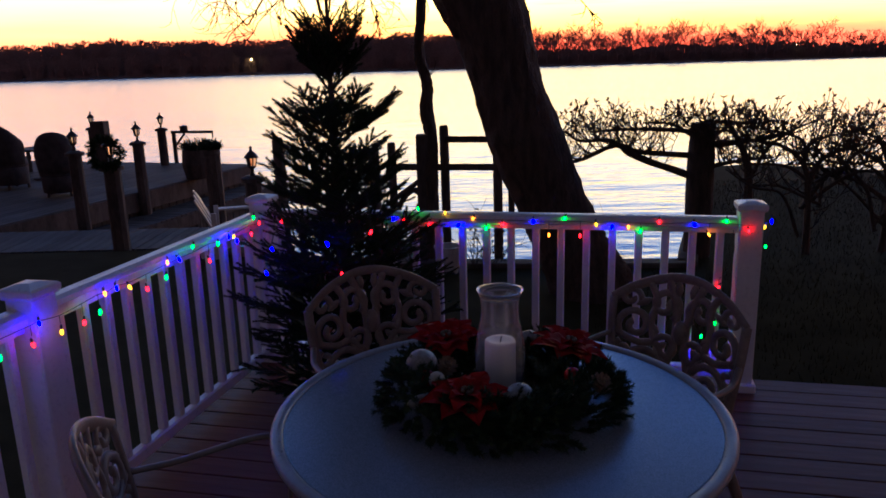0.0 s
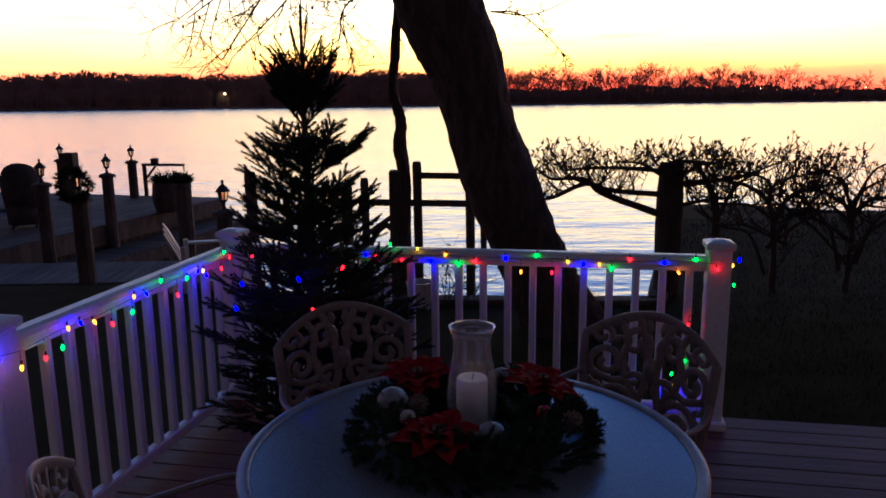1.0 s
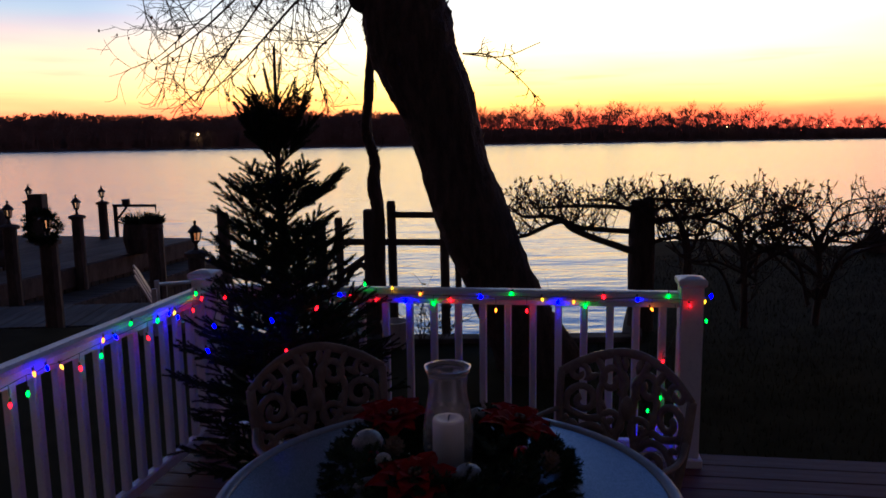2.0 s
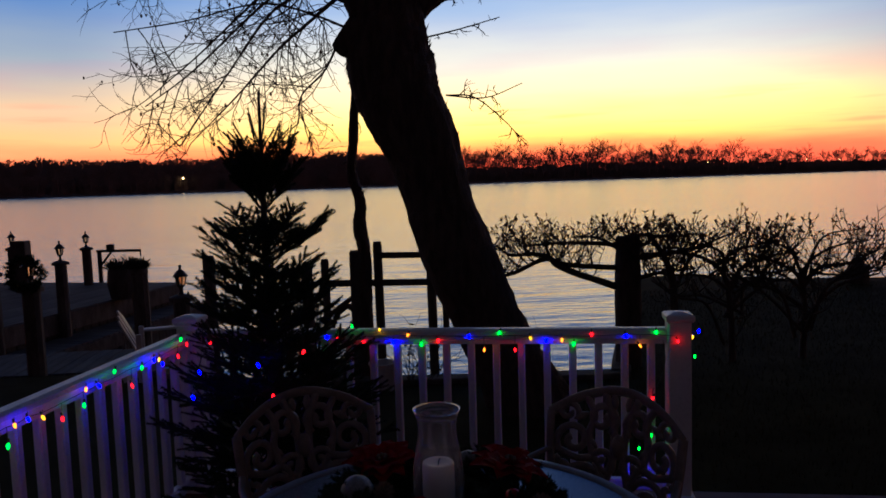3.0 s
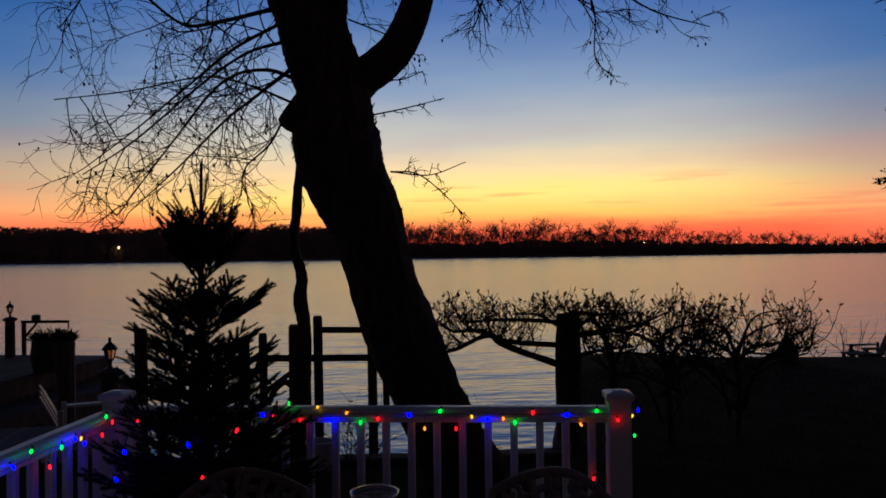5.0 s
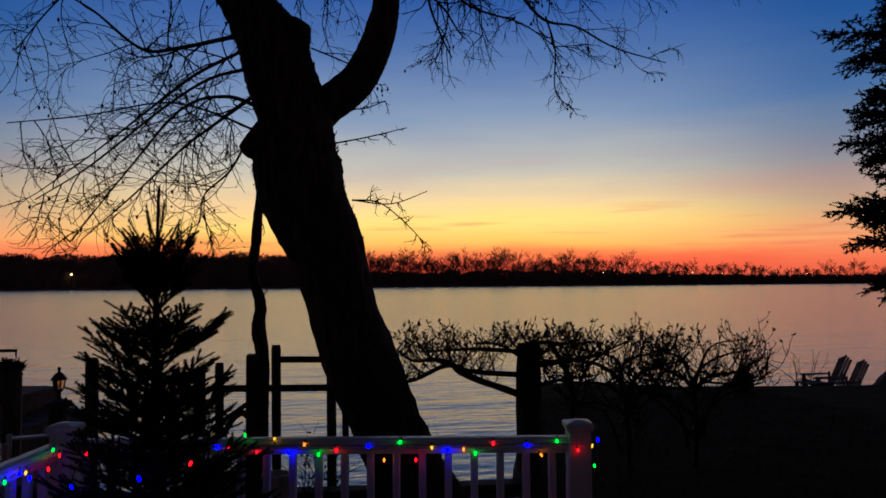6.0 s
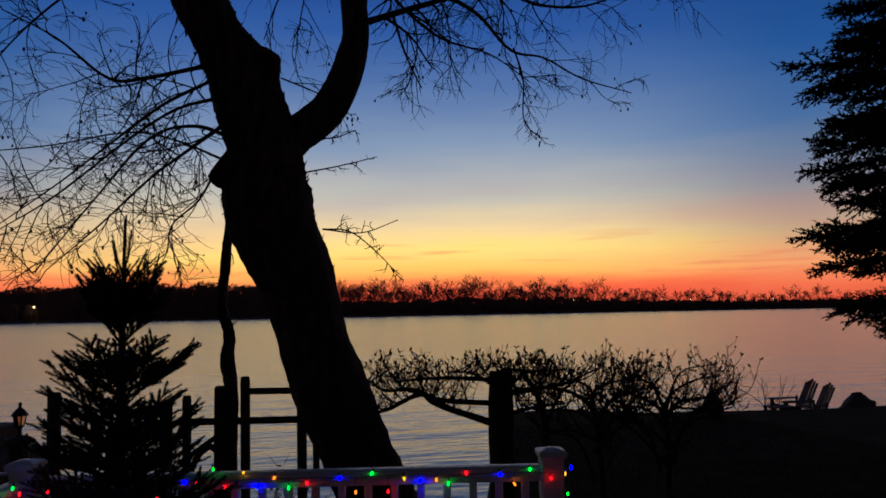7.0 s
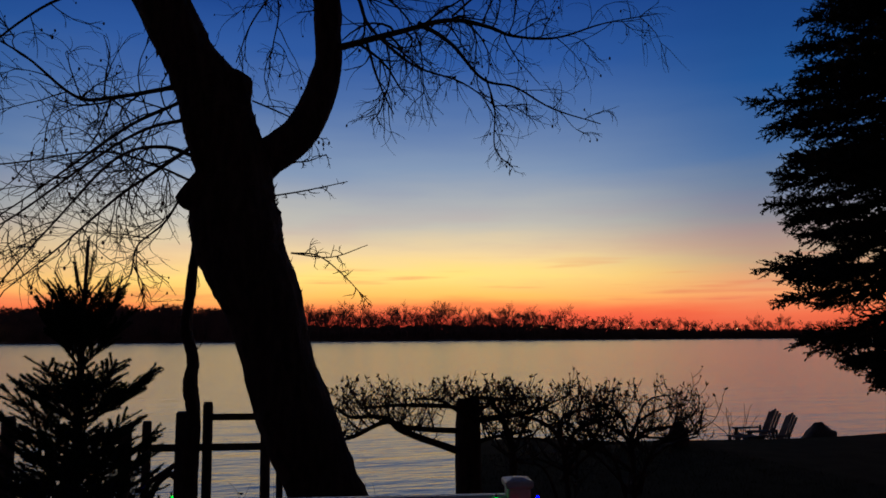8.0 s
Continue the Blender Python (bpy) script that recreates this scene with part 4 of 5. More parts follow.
def leaning_tree():
    rng = random.Random(8)
    Y = 7.0
    t = thing("leaning_tree", Matrix.Translation((1.42, Y, LAWN)), "big leaning bare tree on the lawn by the river", "tree")
    o = Vector((-1.42, -Y, -LAWN))

    def shift(geo):
        geo.v = [(x + o.x, y + o.y, z + o.z) for x, y, z in geo.v]
        return geo

    tr = [(-0.6, 1.46, 0.44), (-0.3, 1.32, 0.375), (0.0, 1.17, 0.345), (0.39, 0.997, 0.323), (0.995, 0.752, 0.345), (1.49, 0.588, 0.315), (2.0, 0.452, 0.343), (2.5, 0.235, 0.395), (2.8, 0.17, 0.40), (3.0, 0.165, 0.365),
          (3.22, 0.165, 0.33), (3.5, 0.07, 0.325), (3.73, -0.01, 0.32), (3.985, -0.10, 0.30), (4.24, -0.26, 0.237), (4.49, -0.39, 0.238), (4.745, -0.517, 0.229), (5.6, -0.95, 0.2), (7.0, -1.5, 0.13)]
    ctr = curve_pts([(x, Y, z) for z, x, r in tr], 7)
    rr = [p.z for p in curve_pts([(0, 0, r) for z, x, r in tr], 7)]
    g = Geo().tube(ctr, rr, 40, rough=0.09)
    part("trunk", shift(g), BARK, t, "thick dark furrowed trunk")
    # loose flakes of bark along the outline
    fl = Geo()
    for k in range(900):
        i = rng.randint(6, len(ctr) - 12)
        a = rng.uniform(0, 2 * math.pi)
        d = Vector((math.cos(a), math.sin(a), 0))
        p = ctr[i] + d * rr[i] * 0.97 + Vector((0, 0, rng.uniform(-0.05, 0.05)))
        fl.blade(p, d * rng.uniform(0.012, 0.04) + Vector((0, 0, rng.choice((-1, 1)) * rng.uniform(0.04, 0.12))), rng.uniform(0.02, 0.05), Vector((-d.y, d.x, 0)))
    tagged(part("loose_bark", shift(fl), BARK, t), kind="stuff")
    st = Geo().tube(curve_pts([(0.10, Y, 2.80), (-0.08, Y - 0.02, 2.97), (-0.245, Y - 0.04, 3.09)], 5), [0.30, 0.28, 0.26, 0.24, 0.22, 0.2, 0.2, 0.2, 0.2, 0.195, 0.17], 18, rough=0.14)
    part("cut_stub", shift(st), BARK, t, "old sawn-off limb stub")
    st = Geo().tube(curve_pts([(0.0, Y, 3.55), (0.07, Y - 0.04, 3.86), (0.16, Y - 0.06, 4.12)], 5), [0.27, 0.26, 0.25, 0.24, 0.225, 0.215, 0.205, 0.2, 0.19, 0.18, 0.15], 18, rough=0.16)
    part("cut_stub", shift(st), BARK, t, "broken upper stub")
    fork = [(0.1, 3.05, 0.24), (0.41, 3.34, 0.178), (0.715, 3.60, 0.17), (0.867, 3.86, 0.162), (0.96, 4.121, 0.147), (1.02, 4.407, 0.135), (1.008, 4.693, 0.132), (1.004, 4.98, 0.135), (0.95, 5.8, 0.12), (1.2, 7.0, 0.08)]
    fp = curve_pts([(x, Y + 0.02 * i, z) for i, (x, z, r) in enumerate(fork)], 6)
    fr = [p.z for p in curve_pts([(0, 0, r) for x, z, r in fork], 6)]
    part("fork", shift(Geo().tube(fp, fr, 24, rough=0.09)), BARK, t, "upcurving second trunk")
    lf = Geo()
    left = [([(-0.4, 3.96), (-0.89, 3.78), (-1.16, 3.73), (-1.53, 4.0), (-1.9, 4.16)], 0.034, -0.5), ([(-0.33, 3.83), (-0.75, 3.62), (-1.23, 3.25), (-1.64, 2.93), (-2.1, 2.6)], 0.026, 0.5),
            ([(-0.25, 3.68), (-0.6, 3.5), (-0.96, 3.17), (-1.46, 2.65), (-1.8, 2.35)], 0.028, -0.8), ([(-0.19, 3.45), (-0.54, 3.19), (-0.86, 2.95), (-1.28, 2.54), (-1.75, 2.12)], 0.030, 0.4),
            ([(-0.16, 3.32), (-0.46, 3.38), (-0.82, 3.23), (-1.24, 2.66), (-1.65, 2.05)], 0.030, -0.4), ([(-0.25, 3.06), (-0.43, 2.74), (-0.66, 2.53), (-0.71, 2.28)], 0.018, 0.3),
            ([(-0.55, 4.75), (-1.0, 4.9), (-1.5, 4.75), (-2.0, 4.35), (-2.4, 3.9)], 0.03, 0.6), ([(-0.2, 3.1), (-0.6, 3.25), (-1.0, 3.3), (-1.6, 3.15), (-2.2, 3.05)], 0.018, -0.2)]
    for ctrl, r0, dep in left:
        g = Geo()
        limb(g, ctrl, r0 * 0.72, 0.005, rng, Y, dep, 2, 0.72, -0.04, (4, 2), lf)
        part("limb", shift(g), TWIG, t, "drooping limb with fine bare twigs")
    right = [([(1.08, 4.50), (1.67, 4.74), (2.26, 4.97), (2.7, 4.97), (3.01, 4.92), (3.54, 4.98), (4.16, 5.24), (4.9, 5.47)], 0.045, 0.3, 2, 0.55), ([(1.1, 5.3), (1.27, 5.01), (1.38, 4.68), (1.78, 4.32), (2.26, 4.16), (2.62, 3.89)], 0.034, -0.4, 2, 0.45),
             ([(1.9, 4.86), (2.26, 4.7), (2.62, 4.37), (3.0, 4.33), (3.45, 4.15), (4.05, 4.04)], 0.03, 0.2, 1, 0.4), ([(2.62, 4.37), (2.73, 4.05), (2.74, 3.64), (2.92, 3.47)], 0.013, 0.1, 1, 0.25),
             ([(1.55, 4.7), (1.6, 4.3), (1.5, 3.9), (1.4, 3.75)], 0.012, -0.2, 1, 0.3), ([(0.95, 5.6), (1.6, 5.9), (2.4, 5.8), (3.2, 5.5)], 0.04, 0.5, 1, 0.6),
             ([(0.3, 3.9), (0.62, 3.75), (0.82, 3.62)], 0.012, -0.2, 1, 0.3), ([(0.0, 5.9), (0.3, 5.3), (0.5, 4.8), (0.45, 4.3)], 0.02, -0.3, 2, 0.4), ([(0.95, 5.4), (0.6, 5.2), (0.3, 4.8), (0.15, 4.4)], 0.018, 0.4, 1, 0.4),
             ([(1.2, 5.2), (1.7, 5.1), (2.0, 4.8), (2.1, 4.3)], 0.02, 0.5, 2, 0.4), ([(2.26, 4.97), (2.6, 5.25), (3.1, 5.35), (3.5, 5.6)], 0.016, -0.4, 1, 0.4)]
    for ctrl, r0, dep, ev, L in right:
        g = Geo()
        limb(g, ctrl, r0 * 0.8, 0.005, rng, Y, dep, ev, L * 1.4, -0.12, (4, 2), lf)
        part("limb", shift(g), TWIG, t, "outreaching limb with fine bare twigs")
    for ctrl in ([(0.67, 2.47), (0.92, 2.44), (1.18, 2.22), (1.35, 2.01)], [(0.67, 2.47), (1.02, 2.43), (1.34, 2.54)], [(0.5, 2.99), (0.8, 3.04), (1.15, 3.12)], [(0.5, 3.35), (0.75, 3.3), (0.95, 3.36)]):
        g = Geo()
        limb(g, ctrl, 0.009, 0.004, rng, Y - 0.1, -0.2, 2, 0.13, 0.0, (2,), None)
        part("shoot", shift(g), TWIG, t, "thin side shoot")
    tagged(part("seed_head", shift(lf), LEAF, t, "few dry seed heads and buds"), kind="stuff")


leaning_tree()


def snag():
    """The thin crooked dead trunk beside the pile."""
    t = thing("dead_trunk", Matrix.Translation((-0.16, 8.3, LAWN)), "thin crooked dead trunk standing at the seawall", "tree")
    ctrl = [(0.02, 0, -1.5), (0.0, 0, 0.62), (0.01, 0, 1.4), (-0.04, 0, 1.75), (-0.02, 0, 1.97), (-0.09, 0, 2.3), (-0.07, 0, 2.66), (-0.03, 0, 3.14), (0.0, 0, 3.6)]
    pts = curve_pts(ctrl, 8)
    part("trunk", Geo().tube(pts, [0.085 - 0.045 * i / len(pts) for i in range(len(pts))], 14, rough=0.35), BARK, t)
    g = Geo()
    rng = random.Random(4)
    for z, d in ((2.05, (1, 0, 0.6)), (2.9, (1, -0.2, -0.8)), (2.4, (-0.8, 0, 0.5))):
        grow(g, (-0.04, 0, z), d, 0.22, 0.007, 1, rng, 0, 0.6, (0, 2), None)
    tagged(part("side_growth", g, TWIG, t), kind="stuff")


snag()


# ---------------------------------------------------------------- pruned shrubs by the seawall
def pruned_shrub(x, y, limbs, label, seed, dense=0, stump=None, low=0, half=1.0):
    rng = random.Random(seed)
    t = thing("pruned_shrub", Matrix.Translation((x, y, LAWN)), label, "shrub", "pruned shrubs")
    tw, lf = Geo(), Geo()
    if stump:
        w, h = stump
        pts = [(w * 0.01 * math.sin(z * 5), 0, z) for z in [h * i / 10 - 0.05 for i in range(11)]]
        part("stump", Geo().tube(pts, [w / 2 * (1.02 if i < 8 else 1.0 - 0.03 * (i - 7)) for i in range(11)], 20, rough=0.06), BARK, t, "thick straight pollarded stump")
    limbs = [(c, r if stump else r * 0.72) for c, r in limbs]
    for k in range(low):
        # low boughs that creep out just above the grass before they turn up
        e = rng.uniform(0.45, 1.0) * half * (-1 if k % 2 else 1)
        w = rng.uniform(-0.35, 0.35)
        limbs.append(([(rng.uniform(-0.15, 0.15), 0, rng.uniform(-0.3, 0.1)), (e * 0.35, w * 0.5, rng.uniform(0.2, 0.42)), (e * 0.7, w, rng.uniform(0.32, 0.5)), (e, w * 1.2, rng.uniform(0.42, 0.75))], rng.uniform(0.018, 0.032)))
    for ctrl, r0 in limbs:
        pts = curve_pts([(a, b, c - LAWN) for a, b, c in ctrl], 6)
        m = len(pts)
        part("limb", Geo().tube(pts, [r0 * (1 - 0.65 * i / m) for i in range(m)], 7, rough=0.2, cap=False), BARK, t, "gnarled dark limb")
        for i in range(3, m):
            for k in range(1 + dense if r0 > 0.028 or stump else rng.choice((0, 1))):
                # curling shoots that turn upwards
                d = Vector((rng.uniform(-1, 1), rng.uniform(-1, 1), rng.uniform(-0.25, 0.6))).normalized()
                p = pts[i].copy()
                L = rng.uniform(0.26, 0.6)
                top = rng.uniform(1.15, 1.70) if rng.random() < 0.85 else rng.uniform(1.6, 1.8)
                q, rad = [p.copy()], [0.008]
                for s in range(8):
                    d = (d + Vector((rng.uniform(-0.3, 0.3), rng.uniform(-0.3, 0.3), 0.26))).normalized()
                    p = p + d * (L / 6)
                    if p.z > top:
                        break
                    q.append(p.copy())
                    rad.append(max(0.008 * (1 - 0.09 * s), 0.0035))
                if len(q) > 2:
                    tw.tube(q, rad, 4, cap=False)
                    for j in range(1, len(q)):
                        for kk in range(2):
                            if rng.random() < 0.5:
                                e = (Vector((rng.uniform(-1, 1), rng.uniform(-1, 1), rng.uniform(0.0, 1.2)))).normalized()
                                q2 = q[j] + e * rng.uniform(0.05, 0.14)
                                q3 = q2 + (e + Vector((0, 0, 0.8))).normalized() * rng.uniform(0.03, 0.09)
                                if q3.z < top + 0.06:
                                    tw.tube([q[j], q2, q3], [0.005, 0.004, 0.003], 3, cap=False)
                                    for lk in range(rng.choice((0, 0, 1)) if q3.z < 1.4 else rng.choice((1, 2, 3))):
                                        side = rand_dir(rng)
                                        lf.blade(q3, (rand_dir(rng) + Vector((0, 0, 0.4))) * rng.uniform(0.03, 0.05), rng.uniform(0.016, 0.027), side)
    tagged(part("crown", tw, TWIG, t, "tangle of curling bare shoots"), kind="stuff")
    tagged(part("foliage", lf, LEAF, t, "few curled dry leaves"), kind="stuff")


pruned_shrub(2.83, 8.25, [([(-0.06, 0, 0.40), (-0.75, 0, 0.66), (-0.95, 0, 0.78), (-1.3, 0.1, 0.62), (-1.5, 0.0, 0.60)], 0.043), ([(-0.06, 0, 0.64), (-0.7, 0.05, 0.70), (-1.0, 0.1, 0.82), (-1.35, 0, 0.84), (-1.52, 0, 0.95)], 0.035),
                          ([(-0.06, 0, 0.9), (-0.5, -0.1, 0.95), (-0.9, 0.0, 0.95), (-1.2, 0.1, 0.92)], 0.03), ([(0.06, 0, 0.75), (0.6, 0, 0.8), (1.0, 0.1, 0.85)], 0.04), ([(0, 0, 0.9), (0.1, 0.1, 1.0), (0.5, 0, 0.98), (0.8, 0, 1.0)], 0.03),
                          ([(-0.1, 0, 0.85), (-0.3, 0.15, 0.98), (-0.6, 0.2, 1.0)], 0.025), ([(0.0, -0.1, 0.6), (0.05, -0.22, 0.85), (0.2, -0.25, 0.98), (0.5, -0.15, 1.02)], 0.028), ([(0.0, -0.1, 0.7), (-0.1, -0.22, 0.92), (-0.25, -0.22, 1.0)], 0.025), ([(0.05, 0, 0.5), (0.4, 0.05, 0.56), (0.8, 0, 0.6)], 0.03)],
             "pollarded shrub with a thick stump and flat bare crown", 31, 1, stump=(0.29, 1.55))
pruned_shrub(4.05, 8.2, [([(0, 0, -0.55), (-0.03, 0, 0.1), (-0.1, 0, 0.5), (-0.35, 0, 0.72), (-0.7, 0.1, 0.8)], 0.06), ([(-0.72, 0, -0.55), (-0.70, 0, 0.3), (-0.80, 0, 0.72), (-0.98, 0, 1.0)], 0.085), ([(-0.7, 0, 0.35), (-0.5, 0.05, 0.7), (-0.25, 0, 0.9), (0.0, 0, 1.0)], 0.035), ([(-0.05, 0, 0.3), (0.1, 0, 0.58), (0.4, 0, 0.7), (0.8, 0.1, 0.74)], 0.045), ([(-0.1, 0, 0.5), (0, 0.1, 0.75), (0.3, 0, 0.85), (0.6, 0, 0.9)], 0.03),
                          ([(-0.1, 0, 0.55), (-0.2, -0.1, 0.8), (-0.5, 0, 0.9), (-0.8, 0, 0.95)], 0.03), ([(0, 0, 0.6), (0.05, 0, 0.8), (0.2, 0.15, 0.95)], 0.025), ([(-0.05, 0, 0.35), (-0.35, -0.05, 0.52), (-0.8, 0, 0.55), (-1.0, 0, 0.62)], 0.03), ([(0, 0, 0.3), (0.35, -0.05, 0.50), (0.75, 0, 0.55)], 0.03)],
             "flat-topped pruned shrub with a bare tangled crown", 32, low=5, half=1.1)
pruned_shrub(4.9, 8.2, [([(0, 0, -0.55), (0.02, 0, 0.1), (-0.05, 0, 0.45), (-0.3, 0, 0.62), (-0.65, 0.1, 0.75)], 0.055), ([(0, 0, 0.35), (0.2, 0, 0.55), (0.6, 0, 0.6), (0.95, 0.1, 0.72)], 0.04), ([(0, 0, 0.4), (0.1, 0, 0.65), (0.45, 0.05, 0.8), (0.8, 0, 0.85)], 0.03),
                         ([(0, 0, 0.45), (-0.1, 0.1, 0.75), (-0.4, 0, 0.88), (-0.6, 0, 0.95)], 0.03), ([(0.1, 0, 0.5), (0.3, -0.1, 0.48), (0.8, 0, 0.47), (1.1, 0, 0.62)], 0.025), ([(0, 0, 0.3), (-0.3, -0.05, 0.50), (-0.7, 0, 0.55)], 0.03), ([(0, 0, 0.5), (0.3, 0.1, 0.9), (0.7, 0.05, 0.98)], 0.025)],
             "flat-topped pruned shrub at the end of the row", 33, low=6, half=1.15)


# ---------------------------------------------------------------- big spruce beside the lawn
def big_spruce():
    rng = random.Random(77)
    B = Vector((10.85, 8.15, LAWN))
    t = thing("spruce_tree", Matrix.Translation(B), "tall dense spruce with drooping boughs beside the lawn", "tree")
    H = 10.5
    part("trunk", Geo().tube([(0, 0, -0.1), (0.03, 0, 3), (0, 0.04, 6), (0, 0, H)], [0.24, 0.19, 0.13, 0.02], 12, rough=0.1), BARK, t)
    g, core = Geo(), Geo()
    up = Vector((0, 0, 1))

    def brush(p, d, L):
        """A short shoot set round with broad needle bunches."""
        core.tube([p, p + d * L], [0.008, 0.004], 3, cap=False)
        for k in range(max(5, int(L * 75))):
            o = rand_dir(rng)
            e = (d * 0.8 + o * 0.75).normalized()
            g.needle(p + d * (L * rng.random()), e * rng.uniform(0.03, 0.055), rng.uniform(0.024, 0.04), o.cross(d))

    # tiers of boughs: height, reach, droop of the bough's outer half
    tiers = [(1.75, 1.5, -0.12), (2.15, 1.95, -0.16), (2.55, 2.75, -0.14), (2.9, 2.9, -0.1), (3.3, 2.95, -0.05), (3.55, 2.8, -0.08), (3.95, 2.45, -0.1), (4.3, 2.7, -0.08), (4.65, 3.0, -0.03),
             (4.9, 2.65, -0.08), (5.25, 2.4, -0.08), (5.6, 2.75, -0.06), (5.9, 2.95, -0.02), (6.2, 2.5, -0.06), (6.55, 2.05, -0.04), (6.9, 2.15, 0.0), (7.2, 2.1, 0.0), (7.55, 1.65, 0.0), (7.95, 1.7, 0.02),
             (8.35, 1.4, 0.04), (8.8, 1.05, 0.1), (9.3, 0.7, 0.2), (9.8, 0.4, 0.4)]
    for z0, R, sag in tiers:
        for k in range(14):
            a = 2 * math.pi * (k + rng.uniform(-0.35, 0.35)) / 14 + z0 * 3.1
            if math.cos(a - math.radians(200)) < -0.35 or rng.random() < 0.1:
                continue        # the far side stands against the neighbours' trees
            z = z0 + rng.uniform(-0.16, 0.16)
            L = (R + 0.06) * rng.uniform(0.84, 1.02)
            o = Vector((math.cos(a), math.sin(a), 0))
            tn = Vector((-math.sin(a), math.cos(a), 0))
            pts = curve_pts([up * z, o * L * 0.4 + up * (z + 0.05 * L), o * L * 0.75 + up * (z + sag * L * 0.6), o * L + up * (z + sag * L + 0.03)], 8)
            m = len(pts)
            core.tube(pts, [0.04 * (1 - 0.85 * i / m) for i in range(m)], 5, cap=False)
            for i in range(5, m):
                s = i / m
                f = (pts[i] - pts[i - 1]).normalized()
                for hand in (-1, 1):
                    # side branch in the plane of the bough, with shoots of its own
                    sl = (0.27 + 0.6 * (1 - s) * min(1.0, 0.4 + s)) * min(1.0, L / 1.8) * rng.uniform(0.6, 1.15)
                    d = (f * 0.75 + tn * hand * rng.uniform(0.5, 1.0) + up * rng.uniform(-0.5, 0.4)).normalized()
                    brush(pts[i], d, sl)
                    n = int(sl / 0.09)
                    for j in range(n):
                        q = pts[i] + d * (sl * (j + 0.6) / max(n, 1))
                        for h2 in (-1, 1):
                            e = (d * 0.8 + d.cross(up).normalized() * h2 * rng.uniform(0.3, 0.9) + up * rng.uniform(-0.75, 0.6)).normalized()
                            brush(q, e, rng.uniform(0.08, 0.17))
            brush(pts[-1], (pts[-1] - pts[-3]).normalized(), 0.16)
    part("foliage", g, SPRUCE, t, "dense dark needle tufts")
    tagged(part("bough_wood", core, TWIG, t), kind="stuff")


big_spruce()


# ---------------------------------------------------------------- docks
DOCK_Z = -0.55


def planks(t, origin, turn, length, width, z=DOCK_Z, w=0.15):
    """Planks laid crosswise from origin along turn."""
    me = Geo().box((0, 0, -0.02), (w - 0.012, width, 0.04), None, 0.004).mesh("plank", PLANK)
    n = int(length / w)
    R = Matrix.Translation((*origin, z)) @ pose(0, 0, 0, 0, 0, turn)
    for i in range(n):
        part("plank", me, PLANK, t, at=R @ Matrix.Translation(((i + 0.5) * w, width / 2, 0.002 * (i % 3))))


def dock(label, origin, turn, length, width, piles, z=DOCK_Z, walls=()):
    """walls: stretches (x0, y0, x1, y1) of close-set upright boards, added to keep the space below the deck dark."""
    t = thing("dock", Matrix(), label, "dock", "docks", kind="structure")
    planks(t, origin, turn, length, width, z)
    R = Matrix.Translation((*origin, 0)) @ pose(0, 0, 0, 0, 0, turn)
    q = pose(0, 0, 0, 0, 0, turn)
    for y in (0.02, width - 0.02):
        part("stringer", Geo().box(R @ Vector((length / 2, y, z - 0.16)), (length, 0.08, 0.24), q, 0.008), TIMBER, t)
    for x in (0.0, length):
        part("fascia", Geo().box(R @ Vector((x, width / 2, z - 0.2)), (0.07, width, 0.36), q, 0.008), TIMBER, t)
    for a, b in piles:
        part("support_post", Geo().tube([R @ Vector((a, b, WATER_Z - 0.8)), R @ Vector((a, b, z - 0.05))], 0.13, 10, rough=0.05), TIMBER, t)
    hgt = z - 0.06 - (WATER_Z - 0.4)
    for x0, y0, x1, y1 in walls:
        a, b = Vector((x0, y0, 0)), Vector((x1, y1, 0))
        n = max(2, int((b - a).length / 0.24))
        turned = q @ pose(0, 0, 0, 0, 0, math.degrees(math.atan2(y1 - y0, x1 - x0)))
        me = Geo().box((0, 0, 0), ((b - a).length / n - 0.012, 0.05, hgt), None, 0.008).mesh("wall_board", SEAWALL)
        for i in range(n):
            c = R @ (a + (b - a) * ((i + 0.5) / n))
            part("wall_board", me, SEAWALL, t, at=Matrix.Translation((c.x, c.y, z - 0.06 - hgt / 2)) @ turned)


dock("wide grey plank dock with lantern posts", (-4.75, 18.35), 162.7, 9.6, 8.2, [(0.3, 0.2), (0.3, 4), (0.3, 7.9), (4, 0.2), (4, 7.9), (9, 0.2), (9, 7.9)], walls=((0.06, 0.1, 0.06, 8.1), (0.1, 8.1, 9.5, 8.1)))
dock("grey plank walkway beside the boat slip", (-9.5, 9.5), 0, 6.3, 1.3, [(0.3, 0.1), (3, 0.1), (6, 0.1), (0.3, 1.2), (3, 1.2), (6, 1.2)], walls=((0.1, 1.2, 6.2, 1.2), (6.2, 0.1, 6.2, 1.2)))
dock("narrow lower plank ledge along the dock's side", (-6.17, 10.92), 72.7, 7.3, 0.8, [(1, 0.1), (4, 0.1), (7, 0.1)], -1.0, ((0.1, 0.06, 7.2, 0.06),))


